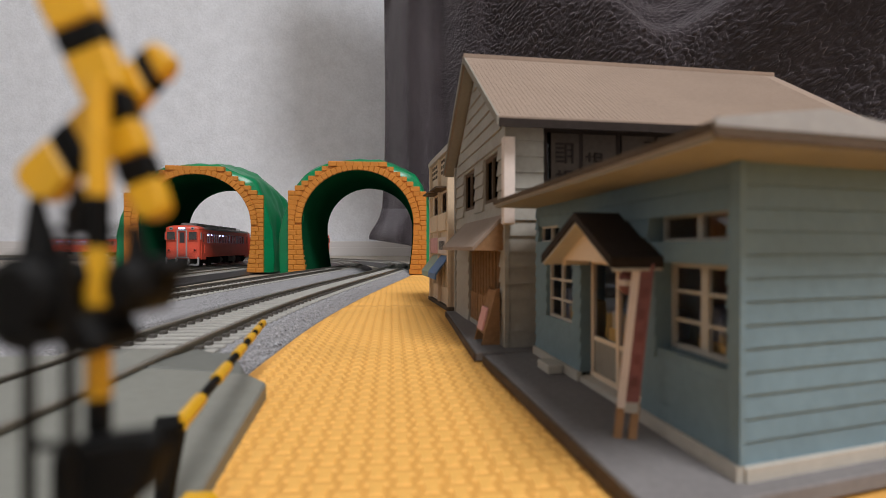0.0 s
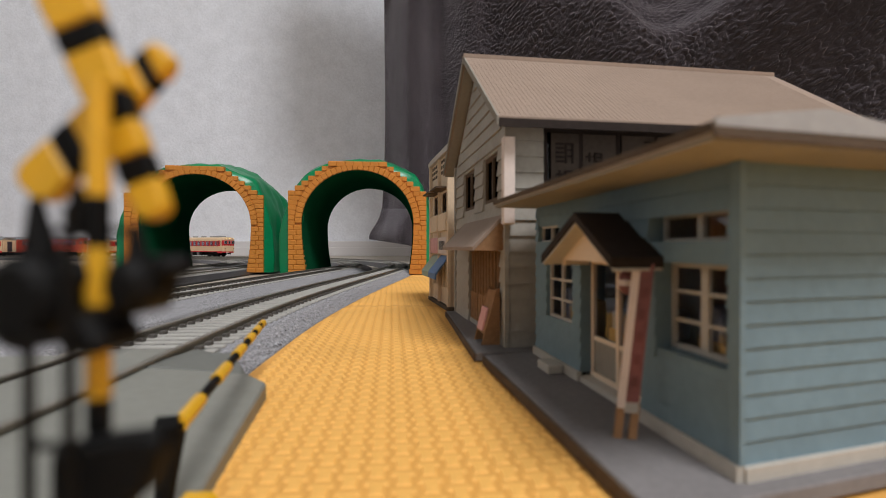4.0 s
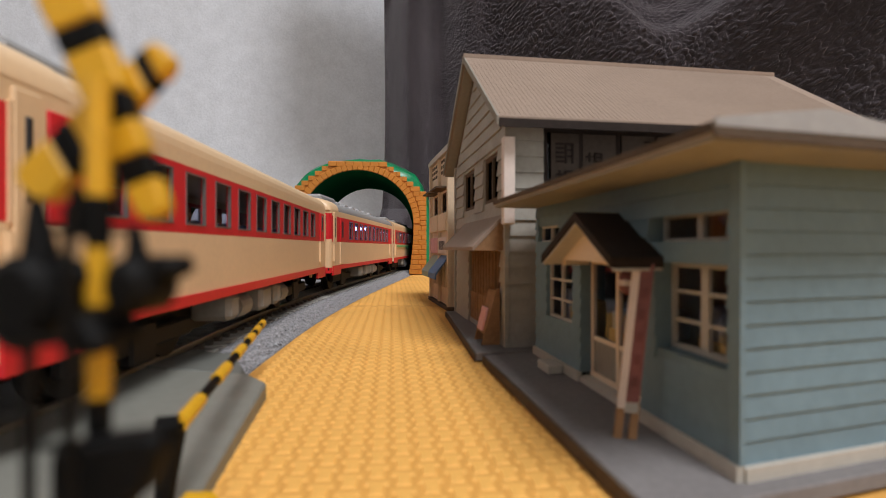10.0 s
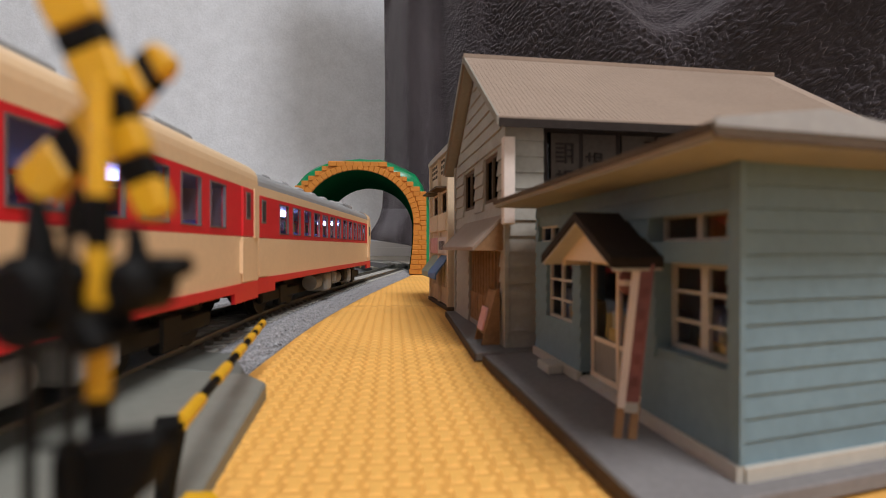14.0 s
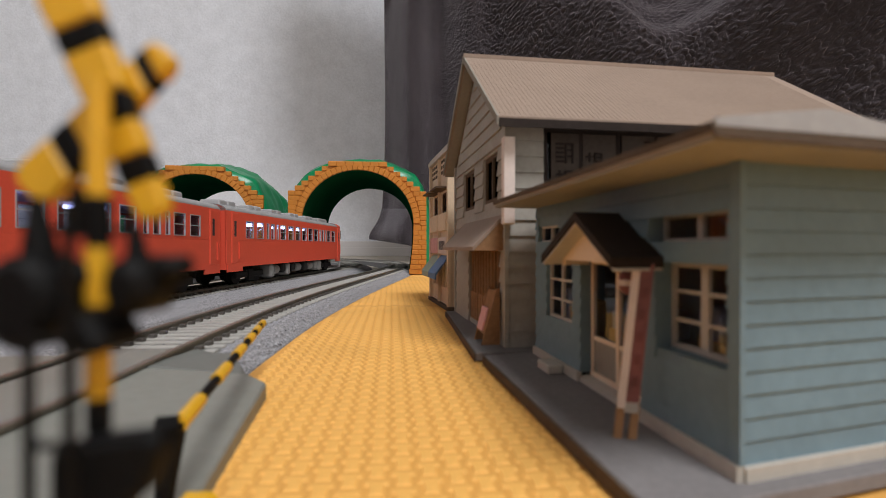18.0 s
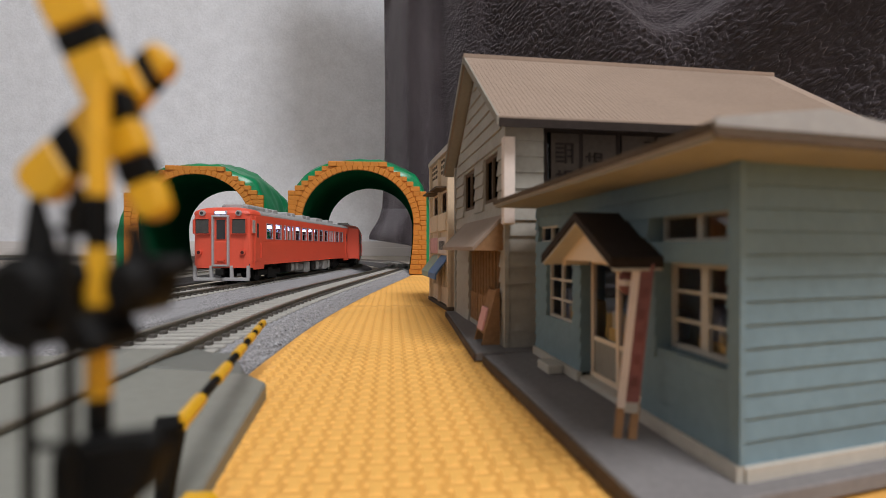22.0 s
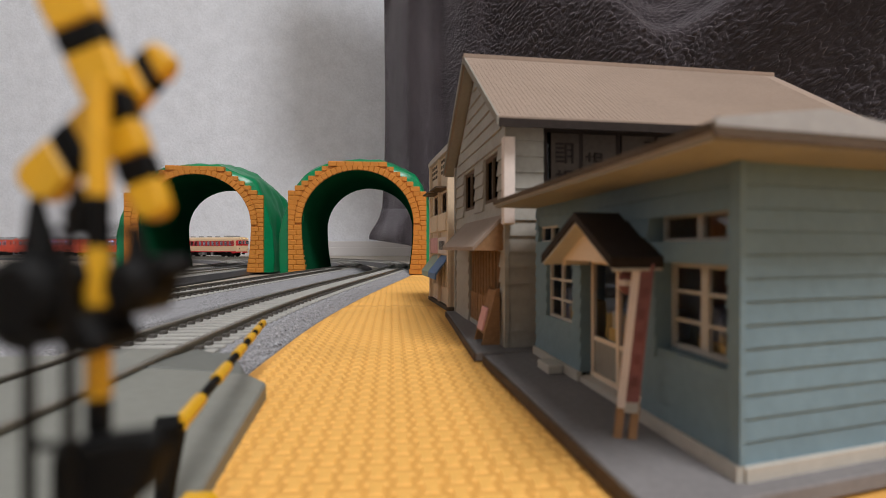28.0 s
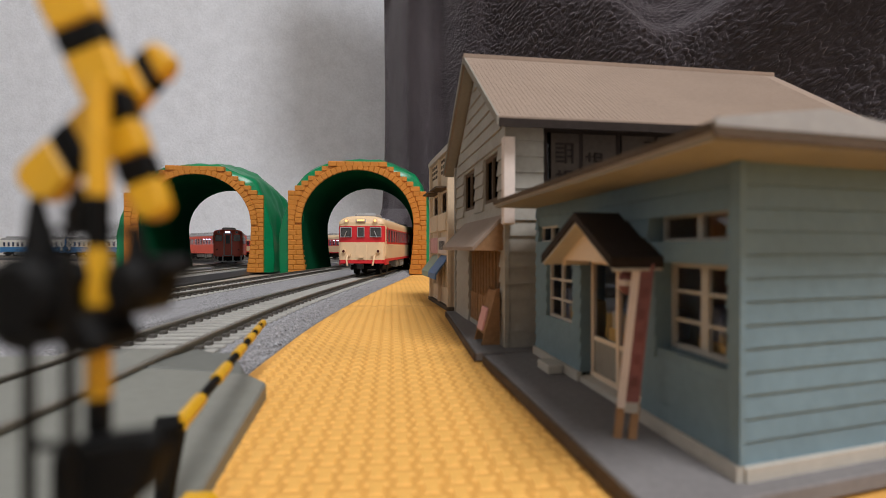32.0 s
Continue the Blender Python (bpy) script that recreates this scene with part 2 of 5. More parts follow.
def blanket():
    """A hanging fleece blanket with soft upright folds, a rolled hem and one swag."""
    xs = [-0.127 + 0.74 * i / 620 for i in range(620)] + [0.613 + 1.0 * i / 16 for i in range(17)]
    zs = [0.47 * j / 310 for j in range(310)] + [0.47 + 0.615 * j / 14 for j in range(15)]
    verts, faces = [], []
    for zz in zs:
        w = zz / 1.085
        # added leftward flare, above the view, that casts shade on the wall
        k = min(1.0, max(0.0, (zz - 0.54) / 0.14))
        shade_flare = 0.20 * k * k * (3 - 2 * k)
        for x in xs:
            u = (x + 0.127) / 1.75
            y = 0.96 - 0.36 * min(1.0, u * 1.5) ** 0.8 - 0.05 * u
            low = 0.042 - 0.040 * min(1.0, u * 7)
            z = low + (1.085 - low) * w
            left = max(0.0, 1 - u * 4.6)
            fold = math.sin(u * 101 + 3.6 + 0.6 * math.sin(w * 5)) * 0.026 * left + math.sin(u * 62) * 0.006
            fold += math.sin(u * 17 + 1.2 + w * 2.5) * 0.016
            # the swag: two arms that meet low, the cloth above them leaning back
            qx, qz = x - 0.318, z - 0.302
            la, lb = qx * 0.77 + qz * 0.64, -qx * 0.55 + qz * 0.83
            inside = (la + lb - math.sqrt((la - lb) ** 2 + 0.0022)) / 2 + 0.010
            inside += 0.006 * noise.noise(Vector((x * 12, z * 12, 9.0)))
            swag = 0.085 * math.exp(-(inside / (0.046 if inside > 0 else 0.095)) ** 2)
            if inside > 0:
                swag += 0.0045 * math.sin(inside * 150 + 8 * qx) * min(1.0, inside * 40)
            swag *= math.exp(-(qx / 0.28) ** 2)
            hem = 0.02 * math.cos(w / 0.06 * 1.57) ** 0.5 if w < 0.06 else 0.0
            side = 0.022 * max(0, 1 - u * 60)
            y2 = y - fold - swag - hem + side
            k2 = min(1.0, max(0.0, (x - 0.36) / 0.20))
            y2 -= 0.42 * min(z, 0.55) * k2 * k2 * (3 - 2 * k2)
            # curled pile, brushed flat along the free edge
            pile = min(1.0, max(0.0, (u - 0.058) * 14)) * (0.50 + 0.50 / (1 + math.exp(min(40.0, (inside - 0.004) / 0.007))))
            if pile > 0 and x < 0.62 and zz < 0.48:
                wx = x + 0.006 * noise.noise(Vector((x * 30, z * 30, 7.0)))
                p, q = wx * 0.86 + z * 0.5, z * 0.86 - wx * 0.5
                curl = 2.4 * abs(noise.noise(Vector((p * 135, q * 165, 1.0)))) - 0.5
                y2 -= pile * (0.0040 * curl + 0.0026 * noise.noise(Vector((p * 190, q * 260, 3.0))))
            y2 += (1 - pile) * 0.0008 * noise.noise(Vector((x * 130, z * 100, 5.0)))
            verts.append((x - 0.020 * math.exp(-((z - 0.045) / 0.030) ** 2) * max(0, 1 - u * 9) + 0.004 * math.sin(w * 9) + 0.010 * min(1.0, w * 2.2) * max(0, 1 - u * 6) - shade_flare * max(0.0, 1 - u * 3), y2, z))
    nu = len(xs)
    for j in range(len(zs) - 1):
        for i in range(nu - 1):
            a = j * nu + i
            faces.append((a, a + 1, a + nu + 1, a + nu))
    ob = joined("fleece_blanket", verts, faces, "fleece")
    for p in ob.data.polygons:
        p.use_smooth = True
    mod = ob.modifiers.new("thick", "SOLIDIFY")
    mod.thickness, mod.offset = 0.006, -1
    return tagged(ob, "dark grey fleece blanket hung in folds over the wall", "blanket")


blanket()


# ---- the tracks ----
def closed_path(points, step=0.004):
    """A smooth closed line through the points: places and running lengths."""
    p = np.array(points, float)
    n = len(p)
    out = []
    for i in range(n):
        a, b, c, d = p[i - 1], p[i], p[(i + 1) % n], p[(i + 2) % n]
        k = max(4, int(np.hypot(*(c - b)) / step))
        for j in range(k):
            t = j / k
            out.append(0.5 * ((2 * b) + (c - a) * t + (2 * a - 5 * b + 4 * c - d) * t * t + (3 * b - a - 3 * c + d) * t ** 3))
    out = np.array(out)
    nxt = np.roll(out, -1, axis=0)
    s = np.concatenate([[0], np.cumsum(np.hypot(*(nxt - out).T))])
    return np.vstack([out, out[:1]]), s


class Track:
    def __init__(self, points):
        self.p, self.s = closed_path(points)
        self.length = float(self.s[-1])

    def at(self, s):
        s = s % self.length
        return float(np.interp(s, self.s, self.p[:, 0])), float(np.interp(s, self.s, self.p[:, 1]))

    def near(self, x, y):
        return float(self.s[int(np.argmin((self.p[:, 0] - x) ** 2 + (self.p[:, 1] - y) ** 2))])

    def frame_at(self, s):
        x, y = self.at(s)
        a, b = self.at(s - 0.003), self.at(s + 0.003)
        d = Vector((b[0] - a[0], b[1] - a[1])).normalized()
        return x, y, d


T1 = Track([(-.055, -.45), (-.051, -.1), (-.053, .0), (-.0565, .06), (-.0605, .11), (-.0625, .16), (-.0615, .22), (-.0575, .30), (-.0505, .41), (-.047, .52), (-.062, .63), (-.108, .74), (-.185, .84), (-.30, .94), (-.42, 1.0), (-.58, 1.06), (-.75, 1.11), (-1.1, 1.19), (-1.5, 1.17), (-1.75, .9), (-1.75, .2), (-1.6, -.4), (-1.2, -.8), (-.6, -.95), (-.2, -.8)])
T2 = Track([(-.108, -.45), (-.111, -.1), (-.114, .05), (-.1175, .15), (-.119, .20), (-.117, .25), (-.1135, .32), (-.108, .42), (-.102, .51), (-.116, .61), (-.16, .71), (-.235, .81), (-.34, .895), (-.45, .955), (-.6, 1.01), (-.77, 1.065), (-1.1, 1.145), (-1.5, 1.10), (-1.69, .88), (-1.69, .2), (-1.55, -.36), (-1.17, -.74), (-.6, -.88), (-.24, -.75)])
T4 = Track([(-.19, -.45), (-.19, .1), (-.196, .3), (-.202, .45), (-.213, .58), (-.25, .70), (-.32, .80), (-.42, .875), (-.6, .95), (-.77, 1.01), (-1.1, 1.09), (-1.45, 1.03), (-1.62, .8), (-1.62, .2), (-1.48, -.3), (-1.1, -.66), (-.6, -.8), (-.28, -.7)])
T3 = Track([(-.242, -.45), (-.246, .1), (-.250, .3), (-.2535, .44), (-.258, .55), (-.285, .66), (-.35, .77), (-.44, .835), (-.6, .90), (-.77, .96), (-1.1, 1.035), (-1.4, .97), (-1.55, .77), (-1.55, .2), (-1.42, -.24), (-1.05, -.58), (-.6, -.72), (-.34, -.62)])


def sweep(track, profile, name, material, parent, s0=0.0, s1=None, step=0.008):
    """Draw an outline of (across, height) along the track."""
    whole = s1 is None
    n = int(((track.length if whole else s1 - s0)) / step)
    verts, faces, k = [], [], len(profile)
    for i in range(n + (0 if whole else 1)):
        x, y, d = track.frame_at(s0 + (track.length if whole else s1 - s0) * i / n)
        for a, z in profile:
            verts.append((x + d.y * a, y - d.x * a, z))
    for i in range(n):
        j = (i + 1) % n if whole else i + 1
        for q in range(k):
            r = (q + 1) % k
            faces.append((i * k + q, i * k + r, j * k + r, j * k + q))
    return joined(name, verts, faces, material, parent)


GAUGE = 0.00825


def railway(track, label, bed, dark=None, foot=0.0235):
    t = thing("railway_track", label, "track", "model railway tracks", "structure")
    top = RAIL - 0.0022
    prof = [(-0.0235, 0.0), (foot, 0.0), (foot - 0.0006, 0.0012), (0.0158, top - 0.0002), (0.0150, top), (-0.0150, top), (-0.0160, top - 0.0002), (-0.0225, 0.0012)]
    if dark is None:
        sweep(track, prof, "roadbed", bed, t)
    else:
        sweep(track, prof, "roadbed", bed, t, dark[1] - track.length, dark[0])
        sweep(track, prof, "curve_roadbed", "black_bed", t, dark[0], dark[1])["label"] = "black plastic curve roadbed"
    for sgn in (-1, 1):
        c = sgn * GAUGE
        sweep(track, [(c - .0011, top), (c + .0011, top), (c + .0009, top + .0004), (c + .0003, top + .0007), (c + .0003, RAIL - .0006), (c + .0007, RAIL - .0004), (c + .0006, RAIL), (c - .0006, RAIL), (c - .0007, RAIL - .0004), (c - .0003, RAIL - .0006), (c - .0003, top + .0007), (c - .0009, top + .0004)], "rail", "rail", t)
    return t


R1 = railway(T1, "model track on grey speckled ballast roadbed, outer loop", "ballast", (T1.near(-.05, .60), T1.near(-1.75, .2)), 0.0215)
R2 = railway(T2, "model track on grey speckled ballast roadbed, second loop", "ballast", (T2.near(-.104, .50), T2.near(-1.69, .2)))
R4 = railway(T4, "dark model track with black roadbed, inner loop", "black_bed")
R3 = railway(T3, "dark model track with black roadbed, innermost loop", "black_bed")


def sleepers(track, parent, s0, s1, pitch=0.0048):
    me = bpy.data.meshes.new("sleeper")
    bm = boxes((-0.0135, 0.0135, -0.0012, 0.0012, 0, 0.0006))
    finish(bm, 0.0002)
    bm.to_mesh(me)
    bm.free()
    me.materials.append(M["sleeper"])
    sp = bpy.data.meshes.new("spike")
    bm = boxes(*[(a - .0007, a + .0007, -.0007, .0007, 0.0006, 0.0014) for a in (-.0100, -.0065, .0065, .0100)])
    finish(bm)
    bm.to_mesh(sp)
    bm.free()
    sp.materials.append(M["spike"])
    n = int((s1 - s0) / pitch)
    for i in range(n):
        x, y, d = track.frame_at(s0 + i * pitch)
        o = part("sleeper", me, "", parent)
        o.matrix_world = pose(x, y, RAIL - 0.0023, 0, 0, math.degrees(math.atan2(-d.x, d.y)))
        part("chairs", sp, "", o)


def sleepers_far(track, parent, s0, s1, pitch=0.0048):
    verts, faces = [], []
    n = int((s1 - s0) / pitch)
    for i in range(n):
        x, y, d = track.frame_at(s0 + i * pitch)
        for a0, a1, h, z0, z1 in ((-.0135, .0135, .0012, RAIL - .0023, RAIL - .0017), (-.0101, -.0062, .0007, RAIL - .0017, RAIL - .0009), (.0062, .0101, .0007, RAIL - .0017, RAIL - .0009)):
            k = len(verts)
            for a in (a0, a1):
                for b in (-h, h):
                    for z in (z0, z1):
                        verts.append((x + d.y * a + d.x * b, y - d.x * a + d.y * b, z))
            faces += [tuple(k + q for q in f) for f in ((0, 1, 3, 2), (4, 6, 7, 5), (0, 4, 5, 1), (2, 3, 7, 6), (1, 5, 7, 3))]
    tagged(joined("far_sleepers", verts, faces, "sleeper", parent), kind="stuff")


S1a, S1b = T1.near(-.058, .098), T1.near(-.0505, .46)
sleepers(T1, R1, S1a, S1b)
sleepers_far(T1, R1, S1b, T1.near(-.75, 1.11))
S2a, S2b = T2.near(-.117, .13), T2.near(-.105, .46)
sleepers(T2, R2, S2a, S2b)
sleepers_far(T2, R2, S2b, T2.near(-.77, 1.065))
sleepers_far(T3, R3, T3.near(-.241, .2), T3.near(-.77, .96))
sleepers_far(T4, R4, T4.near(-.19, .2), T4.near(-.77, 1.01))


def ballast_grains(track, parent, s0, s1, count, seed):
    """Loose ballast stones on the shoulders and between the sleepers."""
    rnd = random.Random(seed)
    top = RAIL - 0.0022
    verts, faces = [], []
    for _ in range(count):
        s = s0 + (s1 - s0) * rnd.random() ** 1.5
        x, y, d = track.frame_at(s)
        a = rnd.uniform(-0.0228, 0.0206 if track is T1 else 0.0228)
        if abs(a) < 0.0138 and rnd.random() < 0.6:
            continue
        z = top if abs(a) < 0.0150 else top - (abs(a) - 0.0150) / 0.0075 * (top - 0.0012)
        r = rnd.uniform(0.00018, 0.00042)
        cx, cy, t0 = x + d.y * a, y - d.x * a, rnd.uniform(0, 6.28)
        k = len(verts)
        for i in range(4):
            verts.append((cx + r * math.cos(t0 + i * 1.57), cy + r * math.sin(t0 + i * 1.57), z - 0.0001))
        verts.append((cx + r * rnd.uniform(-.4, .4), cy + r * rnd.uniform(-.4, .4), z + r * rnd.uniform(0.6, 1.1)))
        faces += [(k + i, k + (i + 1) % 4, k + 4) for i in range(4)]
    tagged(joined("ballast_grains", verts, faces, "grain", parent), kind="stuff")


ballast_grains(T1, R1, T1.near(-.0575, .075), S1b, 9000, 3)
ballast_grains(T2, R2, T2.near(-.1165, .11), S2b, 7000, 4)


# ---- tunnels ----
def tunnel(at, label):
    t = thing("toy_tunnel", label, "tunnel", "toy tunnels", at=at)
    A, B, ZS = 0.0484, 0.0465, 0.045

    def inner(z):
        return A - 0.0042 * ((ZS - z) / ZS) ** 2 if z <= ZS else A * math.sqrt(max(0.0, 1 - ((z - ZS) / B) ** 2))

    RING = 0.0058

    # green hill over the bore
    nu, nv, L = 40, 26, 0.130
    verts, faces = [], []
    for j in range(nv + 1):
        y = 0.0035 + L * j / nv
        for i in range(nu + 1):
            a = math.pi * i / nu
            c, s = math.cos(a), math.sin(a)
            bulge = 0.985 + 0.085 * math.sin(min(1.0, j / nv * 1.6 + 0.0) * math.pi * 0.55)
            lump = 0.0035 * noise.noise(Vector((c * 3.1, y * 45, s * 3.1))) + 0.0016 * noise.noise(Vector((c * 9, y * 110, s * 9)))
            r = 0.0690 * bulge + lump
            verts.append((r * (abs(c) ** 0.72) * (1 if c >= 0 else -1), y, (0.1020 * bulge + lump) * s ** 0.74))
    for j in range(nv):
        for i in range(nu):
            q = j * (nu + 1) + i
            faces.append((q, q + 1, q + nu + 2, q + nu + 1))
    k0 = len(verts)
    for i in range(nu + 1):
        a = math.pi * i / nu
        verts.append(((inner(ZS * min(1.0, math.sin(a) * 3) + B * math.sin(a)) + 0.0002) * (1 if a < 1.5708 else -1), 0.0037, max(0.0, ZS * min(1.0, math.sin(a) * 3) + B * math.sin(a))))
    for i in range(nu):
        faces.append((i, k0 + i, k0 + i + 1, i + 1))
    hill = joined("hill_shell", verts, faces, "green", t)
    hill["label"] = "glossy dark green plastic hillside"
    for p in hill.data.polygons:
        p.use_smooth = True
    verts, faces = [], []
    for j in (0, 1):
        y = 0.0 + (L + 0.004) * j
        prof = [(inner(ZS * k / 8), ZS * k / 8) for k in range(8)] + [(A * math.cos(math.pi * i / 30), ZS + B * math.sin(math.pi * i / 30)) for i in range(31)] + [(-inner(ZS * k / 8), ZS * k / 8) for k in range(7, -1, -1)]
        for x, z in prof:
            verts.append((x, y, z))
    n = len(verts) // 2
    for i in range(n - 1):
        faces.append((i, i + 1, n + i + 1, n + i))
    bore = joined("bore_lining", verts, faces, "green_shaded", t)
    for p in bore.data.polygons:
        p.use_smooth = True
    rowh = 0.0043
    rows = int(0.0690 / rowh)

    def half_width(k):
        return 0.060 if k < rows else 0.060 - 0.00575 * (k - rows)
    # a stepped sheet behind the blocks, bored through
    for y0, y1, nm, mt in ((-0.0008, 0.0036, "portal_sheet", "orange"), (L + 0.0020, L + 0.0040, "rear_sheet", "green")):
        bm = bmesh.new()
        for k in range(rows + 7):
            z0 = 0.0002 + rowh * k
            xo, xi = half_width(k) - 0.0004, inner(z0) + 0.0003 if z0 < ZS + B else 0.0
            if xi < 0.004:
                box(bm, -xo, xo, y0, y1, z0, z0 + rowh)
            elif xo > xi:
                box(bm, xi, xo, y0, y1, z0, z0 + rowh)
                box(bm, -xo, -xi, y0, y1, z0, z0 + rowh)
        part(nm, bm, mt, t)
    # portal blocks, each proud of the sheet
    def block(poly, depth, back=0.0006):
        bm = bmesh.new()
        cx, cz = sum(p[0] for p in poly) / len(poly), sum(p[1] for p in poly) / len(poly)
        sh = []
        for x, z in poly:
            d = math.hypot(x - cx, z - cz)
            k = max(0.5, 1 - 0.00010 / d)
            sh.append((cx + (x - cx) * k, cz + (z - cz) * k))
        prism(bm, sh, "y", -depth, back)
        part("brick", bm, "orange", t, bevel=0.0004)
    nr = 34
    for i in range(nr):
        a0, a1 = math.pi * i / nr, math.pi * (i + 1) / nr
        def ringp(a, rr):
            return ((A + rr) * math.cos(a), ZS + (B + rr) * math.sin(a))
        block([ringp(a0, 0.0), ringp(a0, RING), ringp(a1, RING), ringp(a1, 0.0)], 0.0022, 0.0036)
    for sgn in (-1, 1):
        for k in range(rows + 7):
            z0 = 0.0002 + rowh * k
            z1 = z0 + rowh
            zm = (z0 + z1) / 2
            xo = half_width(k)
            if xo < 0.012:
                continue
            if z1 <= ZS:
                split = (A + 0.060) / 2 + (0.0012 if k % 2 else -0.0012)
                spans = [(inner(zm), split), (split, xo)]
            else:
                zz = (z0 - ZS) / (B + RING)
                xi = (A + RING) * math.sqrt(max(0, 1 - zz * zz)) if zz < 1 else 0.0
                if xi >= xo - 0.0009:
                    continue
                wdt = xo - xi
                m = max(1, round(wdt / 0.0066))
                spans = [(xi + wdt * i / m, xi + wdt * (i + 1) / m) for i in range(m)]
            for a, b in spans:
                block([(sgn * a, z0), (sgn * b, z0), (sgn * b, z1), (sgn * a, z1)], 0.0016 + 0.0004 * random.random())
    # the flat course at the top
    for k in range(7):
        a = -0.0255 + 0.0510 * k / 7
        block([(a, 0.0945), (a + 0.0510 / 7, 0.0945), (a + 0.0510 / 7, 0.0988), (a, 0.0988)], 0.0024)
    return t


tunnel(pose(-0.0745, 0.424, MAT, 0, 0, 4), "green toy tunnel with orange brick portal over two tracks")
tunnel(pose(-0.2285, 0.447, MAT, 0, 0, 10), "green toy tunnel with orange brick portal over the inner tracks")


# ---- the yellow paving mats ----
def edge_of(track, off, y):
    s = track.near(-0.06, y)
    x, yy, d = track.frame_at(s)
    return x + d.y * off


def paving():
    ya, yb, yc = -0.16, 0.2005, 0.470
    sheets = []
    for nm, y0, y1, lab in (("paving_mat", ya, yb, "yellow embossed plastic paving mat beside the track"), ("paving_mat", yb + 0.0006, yc, "second yellow embossed plastic paving mat at the tunnels")):
        n = 40
        left = [(edge_of(T1, 0.0221, y0 + (y1 - y0) * i / n), y0 + (y1 - y0) * i / n) for i in range(n + 1)]
        poly = left + [(0.30, y1), (0.30, y0)]
        bm = bmesh.new()
        prism(bm, poly, "z", 0.0, MAT - 0.0004)
        o = part(nm, bm, "mat_yellow_shaded")
        tagged(o, lab, "mat", "paving mats", "structure")
        sheets.append((o, y0, y1))
    pitch_x, pitch_y = 0.0028, 0.0037
    ang = radians(6)
    ca, sa = math.cos(ang), math.sin(ang)
    me = bpy.data.meshes.new("paving_brick")
    bm = bmesh.new()

    def plan(k):
        bw, sw, l0, l1, l2 = 0.00142 - k, 0.00092 - k, -0.00164 + k, 0.00040 + k, 0.00164 - k
        return [(-sw, l0), (sw, l0), (sw, l1), (bw, l1), (bw, l2), (-bw, l2), (-bw, l1), (-sw, l1)]
    lo = [bm.verts.new((x, y, -0.0001)) for x, y in plan(0.0)]
    hi = [bm.verts.new((x, y, 0.00015)) for x, y in plan(0.00026)]
    bm.faces.new(hi)
    for i in range(8):
        bm.faces.new((lo[i], lo[(i + 1) % 8], hi[(i + 1) % 8], hi[i]))
    finish(bm)
    bm.to_mesh(me)
    bm.free()
    me.materials.append(M["mat_brick"])
    base = [(v.co.x, v.co.y, v.co.z) for v in me.vertices]
    fac = [tuple(p.vertices) for p in me.polygons]
    cells = []
    for i in range(-50, 50):
        for j in range(0, 200):
            u, v = i * pitch_x, 0.02 + j * pitch_y + (pitch_y / 2 if i % 2 else 0)
            x, y = u * ca - v * sa + 0.004, u * sa + v * ca
            right = 0.062 if y > 0.23 else 0.10
            if y < 0.03 or y > 0.45 or x > right or abs(y - yb) < 0.0022:
                continue
            if x < edge_of(T1, 0.0221, y) + 0.0013:
                continue
            if x > 0.028 - 0.115 * y + (0.0 if y < 0.17 else 0.02):
                continue
            cells.append((x, y))
    cells.sort(key=lambda c: math.hypot(c[0] + 0.01, c[1] - 0.04))
    for x, y in cells[:300]:
        o = part("paving_brick", me, "", sheets[0][0])
        o.matrix_world = pose(x, y, MAT - 0.0004, 0, 0, 6)
    for k, (o, y0, y1) in enumerate(sheets):
        verts, faces = [], []
        for x, y in cells[300:]:
            if not (y0 <= y < y1):
                continue
            q = len(verts)
            verts += [(x + a * ca - b * sa, y + a * sa + b * ca, MAT - 0.0004 + c) for a, b, c in base]
            faces += [tuple(q + i for i in f) for f in fac]
        tagged(joined("far_paving_bricks", verts, faces, "mat_brick", o), kind="stuff")


# ---- the level crossing ----
def slab_part(name, poly_z, parent, material, floor=0.0):
    """A plate from corner points (x, y, z) down to a floor height."""
    bm = bmesh.new()
    up = [bm.verts.new(p) for p in poly_z]
    dn = [bm.verts.new((p[0], p[1], floor)) for p in poly_z]
    bm.faces.new(up)
    bm.faces.new(dn[::-1])
    n = len(up)
    for i in range(n):
        bm.faces.new((up[i], dn[i], dn[(i + 1) % n], up[(i + 1) % n]))
    return part(name, bm, material, parent, bevel=0.0003)


